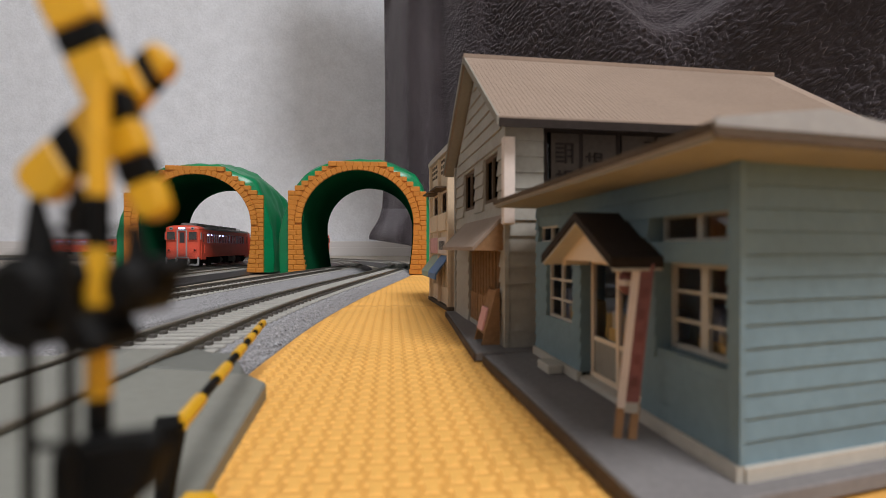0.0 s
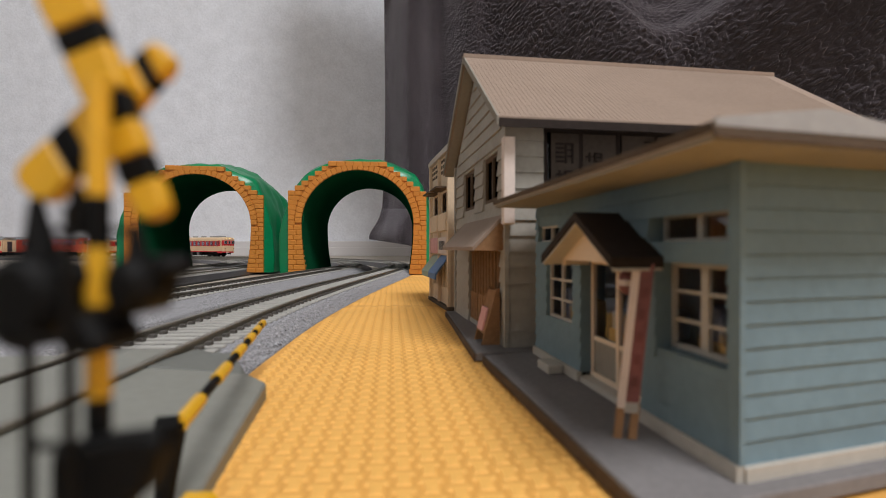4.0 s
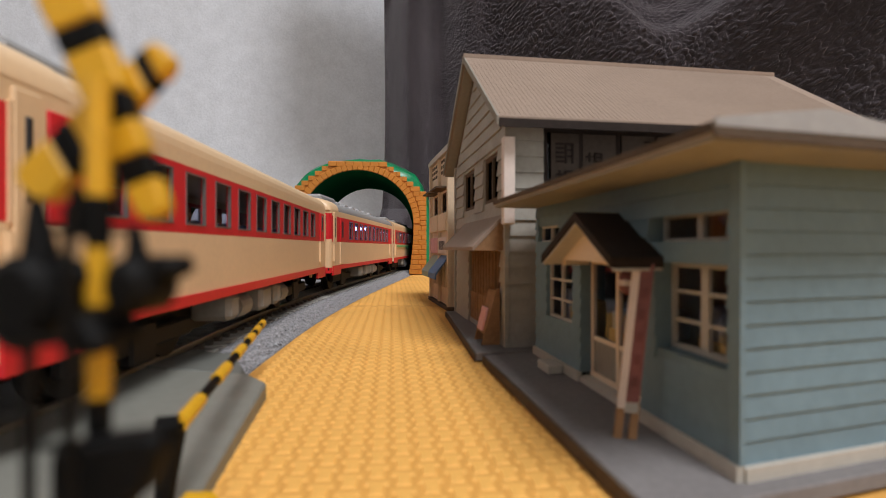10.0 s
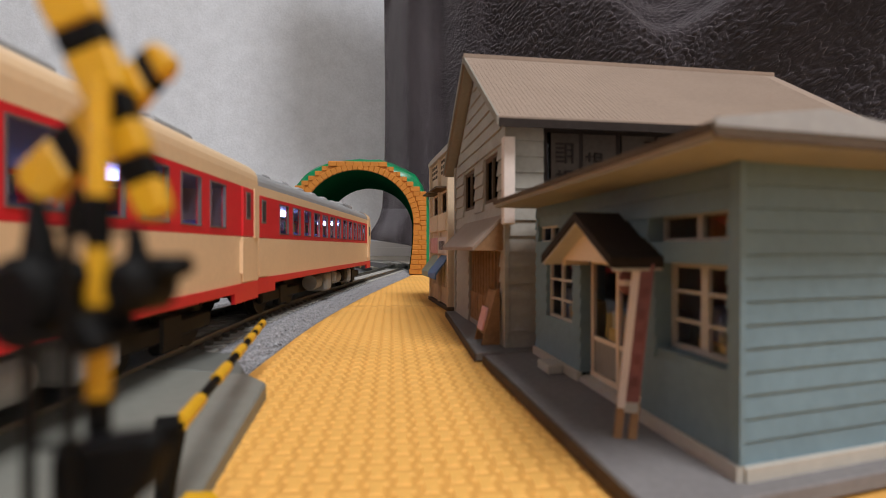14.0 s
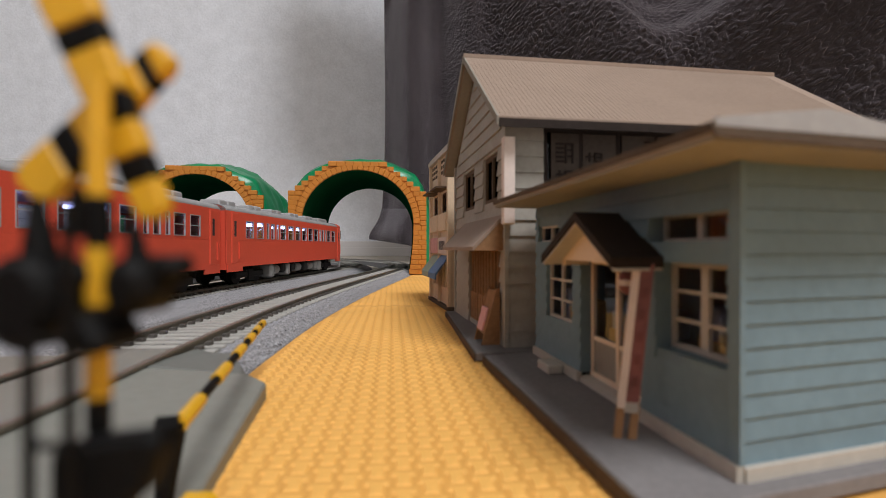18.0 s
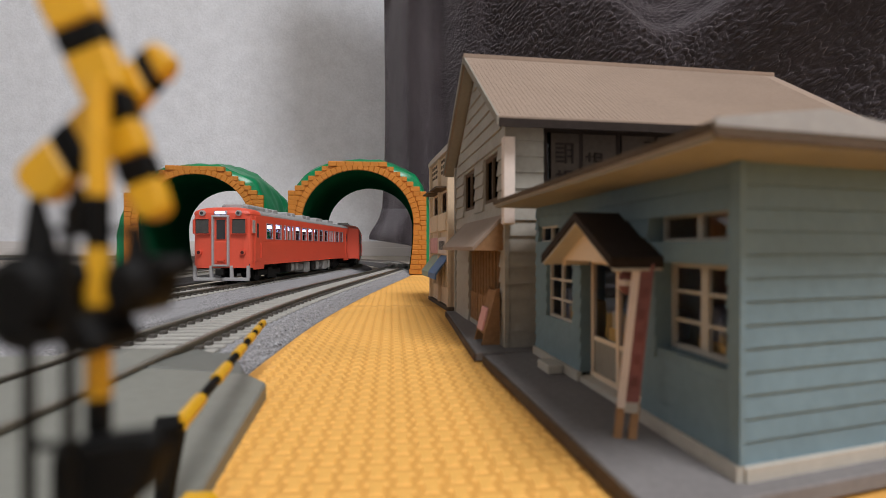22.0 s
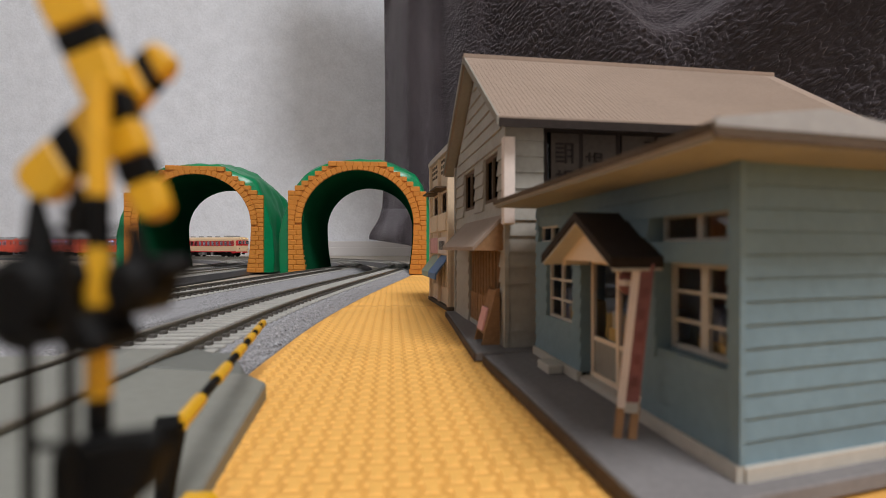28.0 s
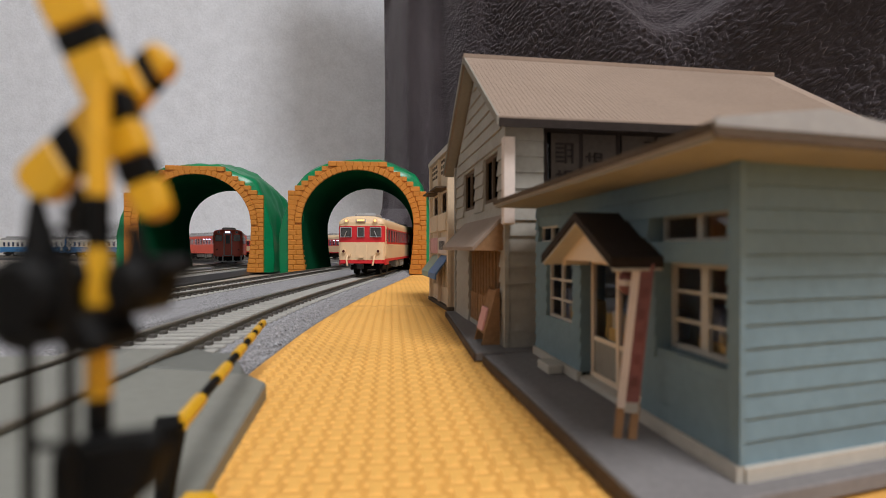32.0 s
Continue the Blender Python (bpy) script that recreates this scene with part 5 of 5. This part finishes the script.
            part("pane", boxes((xi, xi + sgn * 0.0002, a + t, b - t, lo + t, hi - t) if sgn > 0 else (xi - 0.0002, xi, a + t, b - t, lo + t, hi - t)), "pane", wn).visible_shadow = False
    shell("roof", roof_outline(EAVE), ya0, yb0, roof or st["roof"], car)
    part("floor_pan", boxes((-w + th, w - th, -h + th, h - th, zf, zf + 0.001)), "under_black", car)
    if lit:
        if style == "express":
            lamps = [(0.40 * h - 0.014, 0.40 * h + 0.014), (-0.55 * h - 0.004, -0.55 * h + 0.004)]
            if stripe:
                lamps = [(h - 0.078, h - 0.064), (-0.6 * h - 0.004, -0.6 * h + 0.004)]
        else:
            lamps = [(-h + 0.026 + 0.036 * i, -h + 0.033 + 0.036 * i) for i in range(int((2 * h - 0.03) / 0.036))]
        for a, b in lamps:
            part("interior_lamp", boxes((-0.0045, 0.0045, a, b, z1 - 0.0018, z1 - 0.0006)), "lit_white", car, "white interior light strip")
        part("inner_ceiling", boxes((-w + th, w - th, -h + 0.006, h - 0.006, z1, z1 + 0.0004)), "lining", car)
        part("inner_floor", boxes((-w + th, w - th, -h + 0.006, h - 0.006, zf + 0.0011, zf + 0.0016)), "lining", car)
    seats = bmesh.new()
    for i in range(11):
        y = -h + 0.022 + (2 * h - 0.044) * i / 10
        for sgn in (-1, 1):
            box(seats, sgn * 0.009 - 0.004, sgn * 0.009 + 0.004, y - 0.001, y + 0.001, zf + 0.001, 0.0245)
    part("seats", seats, "seat_blue", car)
    # ends
    for sgn, cab in ((1, cab_front), (-1, cab_back)):
        y = sgn * h
        back = y - sgn * (0.003 if cab else 0.0)
        ya, yb = sorted((back, back - sgn * 0.0012))
        bm = bmesh.new()
        arch = [(-w + 0.0002, zf - 0.001), (w - 0.0002, zf - 0.001)] + [(x * 0.985, z - 0.0002) for x, z in roof_outline(EAVE)]
        prism(bm, arch, "y", ya, yb)
        end = part("end_wall", bm, st["low"], car)
        o = sgn * 0.0003
        if cab:
            # rounded nose in level courses, and a sloping dome above
            half = [(w, -0.0031), (w - 0.0001, -0.0021), (w - 0.0007, -0.0011), (w - 0.0017, -0.0005), (w - 0.0036, -0.0001)]
            nose = [(x, y + sgn * d) for x, d in half] + [(0.0, y + sgn * 0.0003)] + [(-x, y + sgn * d) for x, d in half[::-1]]
            mid = {"express": "red", "blue": "white", "red": "vermilion"}[style]
            zb = z1 + 0.0010 if style == "express" else EAVE
            courses = [(zf - 0.0012, zf + 0.0012, st["skirt"]), (zf + 0.0012, z0 + 0.0010, st["low"]), (z0 + 0.0010, zb, mid), (zb, EAVE + 0.0006, st["top"])]
            for ca, cb, cm in courses:
                if cb - ca > 0.0001:
                    bm = bmesh.new()
                    prism(bm, nose, "z", ca, cb)
                    part("nose", bm, cm, end)
            bm = bmesh.new()
            ring0 = [bm.verts.new((x * 1.004, y - sgn * 0.0125, z + 0.0002)) for x, z in roof_outline(EAVE)]
            ring1 = [bm.verts.new((x * 1.004, y - sgn * 0.0035, z + 0.0002)) for x, z in roof_outline(EAVE)]
            ring2 = [bm.verts.new((x * 0.985, y - sgn * 0.0012, EAVE + (z - EAVE) * 0.93)) for x, z in roof_outline(EAVE)]
            ring3 = [bm.verts.new((x * 0.94, y - sgn * 0.0001, EAVE + (z - EAVE) * 0.72)) for x, z in roof_outline(EAVE)]
            for ra, rb in ((ring0, ring1), (ring1, ring2), (ring2, ring3)):
                for i in range(len(ra) - 1):
                    bm.faces.new((ra[i], ra[i + 1], rb[i + 1], rb[i]))
            bm.faces.new(ring3)
            part("roof_cap", bm, st["top"], car, smooth=True)
            yf, yg = sorted((y + sgn * 0.0001, y + sgn * 0.0004))
            if style == "express":
                panes = ((-0.0136, -0.0066), (-0.0021, 0.0021), (0.0066, 0.0136))
                fm, pz0, pz1 = "frame_grey", z0 + 0.0048, z1 - 0.0002
            elif style == "blue":
                panes = ((-0.0140, -0.0048), (-0.0024, 0.0024), (0.0048, 0.0140))
                fm, pz0, pz1 = "frame_grey", z0 + 0.0016, z1 - 0.0002
            else:
                panes = ((-0.0136, -0.0062), (0.0062, 0.0136))
                fm, pz0, pz1 = "vermilion", z0 + 0.0038, z1 + 0.0004
                fr = bmesh.new()
                for r in ((-0.0046, -0.0036, zf, z1 + 0.0014), (0.0036, 0.0046, zf, z1 + 0.0014), (-0.0046, 0.0046, z1 + 0.0014, z1 + 0.0024), (-0.0046, 0.0046, zf - 0.0004, zf + 0.0006)):
                    ya2, yb2 = sorted((y, y + sgn * 0.0016))
                    box(fr, r[0], r[1], ya2, yb2, r[2], r[3])
                part("gangway_frame", fr, "frame_grey", end, "grey gangway door frame", bevel=0.0002)
                gy = sorted((y + sgn * 0.0001, y + sgn * 0.0007))
                for sx in (-1, 1):
                    cy0, cy1 = sorted((y - sgn * 0.0010, y - sgn * 0.0048))
                    fr2 = part("corner_window_frame", boxes((*sorted((sx * (w - 0.0002), sx * (w + 0.0004))), cy0, cy1, pz0, pz1)), "vermilion", end, bevel=0.0002)
                    part("corner_window", boxes((*sorted((sx * w, sx * (w + 0.0007))), cy0 + 0.0005, cy1 - 0.0005, pz0 + 0.0005, pz1 - 0.0005)), "pane_reflection", end)
                part("gangway_window", boxes((-0.0022, 0.0022, gy[0], gy[1], z0 + 0.001, z1)), "cab_dark", end)
            for a, b in panes:
                ga, gb = sorted((y + sgn * 0.0004, y + sgn * 0.0009))
                part("windscreen", boxes((a, b, ga, gb, pz0, pz1)), "cab_glass", end, "dark glossy windscreen", bevel=0.0006)
                fr = bmesh.new()
                t = 0.0004
                fa, fb = sorted((y + sgn * 0.0004, y + sgn * 0.0013))
                for r in ((a - t, b + t, pz0 - t, pz0), (a - t, b + t, pz1, pz1 + t), (a - t, a, pz0, pz1), (b, b + t, pz0, pz1)):
                    box(fr, r[0], r[1], fa, fb, r[2], r[3])
                part("windscreen_frame", fr, fm, end, bevel=0.0001)
            if style != "red":
                for sx in (-1, 1):
                    wp = bmesh.new()
                    rod(wp, (sx * 0.0112, y + sgn * 0.0016, pz0 - 0.0006), (sx * 0.0094, y + sgn * 0.0016, pz0 + 0.0038), 0.00026, 6)
                    part("wiper", wp, "steel", end)
            lamp_m = {"warm": "lit_warm", "white": "lit_head", "none": "cab_dark"}[head]
            lz = 0.0372
            for sx in (-1, 1):
                bm = bmesh.new()
                rod(bm, (sx * 0.0098, y - sgn * 0.002, lz), (sx * 0.0098, y + sgn * 0.0014, lz), 0.0015, 14)
                hl = part("headlamp", bm, "frame_grey" if style == "red" else st["top"], end)
                bm = bmesh.new()
                rod(bm, (sx * 0.0098, y + sgn * 0.0014, lz), (sx * 0.0098, y + sgn * 0.0018, lz), 0.0008, 12)
                part("lamp_glass", bm, lamp_m if head == "warm" else "cab_dark", hl)
                bm = bmesh.new()
                rod(bm, (sx * 0.0118, y, 0.0165), (sx * 0.0118, y + sgn * 0.0010, 0.0165), 0.0015, 12)
                tl = part("tail_lamp", bm, st["low"], end)
                bm = bmesh.new()
                rod(bm, (sx * 0.0118, y + sgn * 0.0010, 0.0165), (sx * 0.0118, y + sgn * 0.0013, 0.0165), 0.0009, 10)
                part("tail_lens", bm, "lens_dark", tl)
                if style != "red":
                    bm = bmesh.new()
                    rod(bm, (sx * 0.0092, y + sgn * 0.001, 0.0135), (sx * 0.0092, y + sgn * 0.0030, 0.0105), 0.0006, 8)
                    rod(bm, (sx * 0.0092, y + sgn * 0.0030, 0.0105), (sx * 0.0085, y + sgn * 0.0034, 0.0068), 0.0006, 8)
                    box(bm, sx * 0.0085 - 0.0014, sx * 0.0085 + 0.0014, *sorted((y, y + sgn * 0.0014)), 0.0130, 0.0146)
                    part("brake_hose", bm, st["low"], end, bevel=0.0001)
                if style == "red":
                    bm = bmesh.new()
                    box(bm, *sorted((sx * 0.0001, sx * 0.0150)), *sorted((y - sgn * 0.001, y + sgn * 0.0005)), 0.0015, 0.0032)
                    box(bm, sx * 0.0145 - 0.0008, sx * 0.0145 + 0.0008, *sorted((y - sgn * 0.001, y + sgn * 0.0005)), 0.0028, 0.0095)
                    box(bm, sx * 0.0055 - 0.0008, sx * 0.0055 + 0.0008, *sorted((y - sgn * 0.001, y + sgn * 0.0005)), 0.0028, 0.0095)
                    part("snow_guard", bm, "frame_grey", end, "grey steel front guard", bevel=0.0002)
            bm = boxes((-0.0034, 0.0034, *sorted((y, y + sgn * 0.0012)), lz - 0.0010, lz + 0.0012))
            db = part("destination_box", bm, "frame_grey", end, bevel=0.0003)
            part("destination_glass", boxes((-0.0026, 0.0026, *sorted((y + sgn * 0.0012, y + sgn * 0.0015)), lz - 0.0004, lz + 0.0008)), lamp_m if head != "none" else "white", db)
            part("centre_door", boxes((-0.0040, 0.0040, *sorted((y, y + sgn * 0.0004)), zf + 0.001, z0 - 0.0002)), st["low"], end, bevel=0.0002)
            part("step_rail", boxes((-0.0022, 0.0022, *sorted((y, y + sgn * 0.0012)), 0.0120, 0.0126), (-0.0022, -0.0016, *sorted((y, y + sgn * 0.0012)), 0.0112, 0.0126), (0.0016, 0.0022, *sorted((y, y + sgn * 0.0012)), 0.0112, 0.0126)), st["low"], end)
        else:
            part("gangway", boxes((-0.0050, 0.0050, *sorted((y, y + sgn * 0.0018)), zf, 0.0320)), "cab_dark", end, "black gangway bellows", bevel=0.0004)
            if style == "express":
                rungs = [(0.0085, 0.0125, *sorted((y, y + sgn * 0.0008)), zf + 0.003 + 0.0042 * k, zf + 0.0034 + 0.0042 * k) for k in range(6)]
                rungs += [(a, a + 0.0005, *sorted((y, y + sgn * 0.0008)), zf + 0.001, 0.0345) for a in (0.0082, 0.0125)]
                part("end_ladder", boxes(*rungs), "cream", end)
        bm = bmesh.new()
        rod(bm, (0, y - sgn * 0.004, 0.0062), (0, y + sgn * 0.0022, 0.0062), 0.0012, 8)
        box(bm, -0.0020, 0.0020, *sorted((y + sgn * 0.0008, y + sgn * 0.0026)), 0.0046, 0.0078)
        part("coupler", bm, "under_black", car, bevel=0.0002)
    # roof equipment
    for i in range(aircon):
        y = -h + 0.022 + (2 * h - 0.044) * i / max(1, aircon - 1)
        if style == "express" and i % 2 == 0 and roof is not None and not (cab_front or cab_back):
            ac = part("air_conditioner", boxes((-0.0070, 0.0070, y - 0.0080, y + 0.0080, 0.0390, 0.0430)), "roof_grey", car, bevel=0.0008)
            part("grille", boxes(*[(-0.0052, 0.0052, y - 0.0062 + 0.0022 * k, y - 0.0050 + 0.0022 * k, 0.0430, 0.0434) for k in range(6)]), "under_black", ac)
        else:
            if style == "red":
                for dy in (-0.0046, 0.0046):
                    part("roof_vent", boxes((-0.0052, 0.0052, y + dy - 0.0040, y + dy + 0.0040, 0.0398, 0.0434)), "frame_grey", car, bevel=0.0006)
                continue
            ac = part("roof_vent", boxes((-0.0042, 0.0042, y - 0.0034, y + 0.0034, 0.0395, 0.0432)), "frame_grey", car, bevel=0.0007)
    if cab_front or cab_back:
        y = (h - 0.026) if cab_front else (-h + 0.026)
        part("roof_tank", boxes((-0.0075, 0.0075, y - 0.012, y + 0.012, 0.0385, 0.0432)), "roof_grey", car, bevel=0.001)
    # underframe boxes
    # added black block that keeps the space under the floor in shade
    part("centre_sill", boxes((-0.0070, 0.0070, -h + 0.052, h - 0.052, 0.0022, zf)), "under_black", car)
    rnd = random.Random(len(bpy.data.objects))
    for sgn in (-1, 1):
        y = -h + 0.053
        while y < h - 0.060:
            k = rnd.uniform(0.004, 0.010)
            d = rnd.uniform(0.0055, 0.0080)
            if rnd.random() < 0.35:
                bm = bmesh.new()
                rod(bm, (sgn * 0.0118, y, zf - 0.0036), (sgn * 0.0118, y + k, zf - 0.0036), 0.0028, 14)
                box(bm, sgn * 0.0118 - 0.0006, sgn * 0.0118 + 0.0006, y + 0.001, y + 0.002, zf - 0.0040, zf)
                part("air_tank", bm, "under_grey", car)
                y += k + 0.003
                continue
            part("equipment_box", boxes((*sorted((sgn * 0.0066, sgn * 0.0152)), y, y + k, zf - d, zf)), "under_grey" if rnd.random() < 0.75 else "under_black", car, bevel=0.0010)
            y += k + rnd.uniform(0.0015, 0.005)
    # bogies
    for sgn in (-1, 1):
        c = sgn * (h - 0.034)
        bg = part("bogie", boxes((-0.0118, -0.0098, c - 0.0165, c + 0.0165, 0.0032, 0.0066), (0.0098, 0.0118, c - 0.0165, c + 0.0165, 0.0032, 0.0066), (-0.0098, 0.0098, c - 0.0035, c + 0.0035, 0.0040, 0.0085), (-0.0122, -0.0098, c - 0.0035, c + 0.0035, 0.0014, 0.0078), (0.0098, 0.0122, c - 0.0035, c + 0.0035, 0.0014, 0.0078)), "under_black", car, bevel=0.0005)
        for dy in (-0.0118, 0.0118):
            bm = bmesh.new()
            for sx in (-1, 1):
                rod(bm, (sx * 0.0071, c + dy, 0.0054), (sx * 0.0094, c + dy, 0.0054), 0.0054, 20)
                rod(bm, (sx * 0.0066, c + dy, 0.0054), (sx * 0.0072, c + dy, 0.0054), 0.0060, 20)
            rod(bm, (-0.0072, c + dy, 0.0054), (0.0072, c + dy, 0.0054), 0.0010, 8)
            part("wheelset", bm, "under_black", bg)
    return car


EXPRESS_LENGTHS = [0.160, 0.160, 0.1675, 0.160, 0.172]
EXPRESS = [railcar("express", cab_front=True, lit=False, roof="cream", length=EXPRESS_L), railcar("express", cab_front=True, aft_door=True, length=EXPRESS_L, aircon=8), railcar("express", stripe=True, roof="cream", length=EXPRESS_LENGTHS[2], aircon=7), railcar("express", roof="cream", length=EXPRESS_L, aircon=7), railcar("express", cab_back=True, length=EXPRESS_LENGTHS[4], aircon=8)]
RED_A = [railcar("red", cab_front=True, head="none"), railcar("red"), railcar("red", cab_front=True, head="none"), railcar("red", cab_back=True, head="white")]
RED_B = [railcar("red", cab_front=True, head="none", length=SHORT_L), railcar("red", cab_back=True, head="white", length=SHORT_L)]
BLUES = [railcar("express", lit=False), railcar("blue", cab_front=True, head="none", lit=False), railcar("blue", cab_back=True, head="none", lit=False)]


# ---- motions ----
def travel(track, sign, marks, period):
    """The running length of a train's leading end at any time, from marks of (seconds, place on the track)."""
    ts, ss, last = [], [], None
    for t, p in marks:
        s = p if isinstance(p, float) else sign * track.near(*p)
        if last is not None and not isinstance(p, float):
            while s < last:
                s += track.length
        elif isinstance(p, float):
            s = last + p
        ts.append(t)
        ss.append(s)
        last = s
    ts, ss = np.array(ts), np.array(ss)
    ts = np.concatenate([ts - period, ts, ts + period])
    ss = np.concatenate([ss - track.length, ss, ss + track.length])
    grid = np.arange(-4, 36, 0.05)
    val = np.interp(grid, ts, ss)
    ker = np.ones(9) / 9
    sm = np.convolve(np.pad(val, 4, mode="edge"), ker, "valid")
    return lambda t: float(np.interp(t, grid, sm))


def run_train(cars, track, sign, head, lengths):
    """Key every railcar of a train along its track, each behind the one before it."""
    behind = 0.0
    for car, length in zip(cars, lengths):
        rows = []
        for i in range(0, 161):
            t = 0.2 * i
            s = head(t) - behind
            a = track.at(sign * (s - 0.034))
            b = track.at(sign * (s - length + 0.034))
            d = Vector((a[0] - b[0], a[1] - b[1]))
            rows.append((t, pose((a[0] + b[0]) / 2, (a[1] + b[1]) / 2, RAIL, 0, 0, math.degrees(math.atan2(-d.x, d.y)))))
        walk(car, rows)
        behind += length + 0.0035


def motions():
    run_train(EXPRESS, T1, -1, travel(T1, -1, [(3.2, (-.58, 1.06)), (4.2, (-.415, .998)), (5.5, (-.167, .815)), (6.0, (-.122, .757)), (7.0, (-.047, .52)), (7.75, (-.051, .400)), (8.25, (-.0570, .318)), (9.0, (-.0615, .20)), (9.4, (-.0615, .1445)), (10.0, 0.107), (10.5, 0.0605), (11.0, 0.0845), (11.5, 0.070), (12.0, 0.068), (12.5, 0.080), (13.0, 0.069), (13.5, 0.0775), (14.0, 0.0675), (14.4, 0.062), (14.5, 0.015), (16.0, 0.25)], 23.8), EXPRESS_LENGTHS)
    b2 = T2.near(-.115, .295)
    run_train(RED_A, T2, 1, steady(T2, [(16.0, b2 - .175), (16.5, b2 - .100), (17.0, b2 - .030), (17.6, b2 + .072), (18.0, b2 + .138), (19.0, b2 + .29), (20.0, b2 + .46), (22.0, b2 + .787), (23.0, b2 + .949), (24.0, b2 + 1.098), (25.0, b2 + 1.275), (25.2, b2 + 1.325), (27.5, b2 + 1.71), (30.0, b2 + 2.12)], 25.2), [CAR_L] * 4)
    run_train(RED_B, T3, 1, red_b_head(), [SHORT_L] * 2)
    run_train(BLUES, T4, -1, blue_head(), [CAR_L] * 3)


def steady(track, marks, per):
    """The leading end's running length from marks that repeat lap after lap."""
    ts, ss = [], []
    for k in range(-2, 4):
        for t, s in marks:
            ts.append(t + k * per)
            ss.append(s + k * track.length)
    grid = np.arange(-4, 36, 0.05)
    val = np.interp(grid, ts, ss)
    sm = np.convolve(np.pad(val, 4, mode="edge"), np.ones(9) / 9, "valid")
    return lambda t: float(np.interp(t, grid, sm))


def red_b_head():
    base = T3.near(-.2545, .485) + 2 * SHORT_L + 0.0035
    return steady(T3, [(-3.2, base - 0.56), (0.0, base - 0.022), (0.62, base + 0.074), (1.0, base + 0.228), (2.0, base + 0.585), (3.0, base + 0.775)], 15.69)


def blue_head():
    s9 = -T4.near(-.365, .838) + PITCH
    ts = [-10.4, 0.0, 9.0, 15.0, 29.0, 33.4, 36.0]
    L = T4.length
    ss = [s9 + 1.02 - L, s9 - 1.53, s9, s9 + 1.02, s9 + L - 0.75, s9 + L, s9 + L + 0.44]
    return lambda t: float(np.interp(t, ts, ss))


motions()
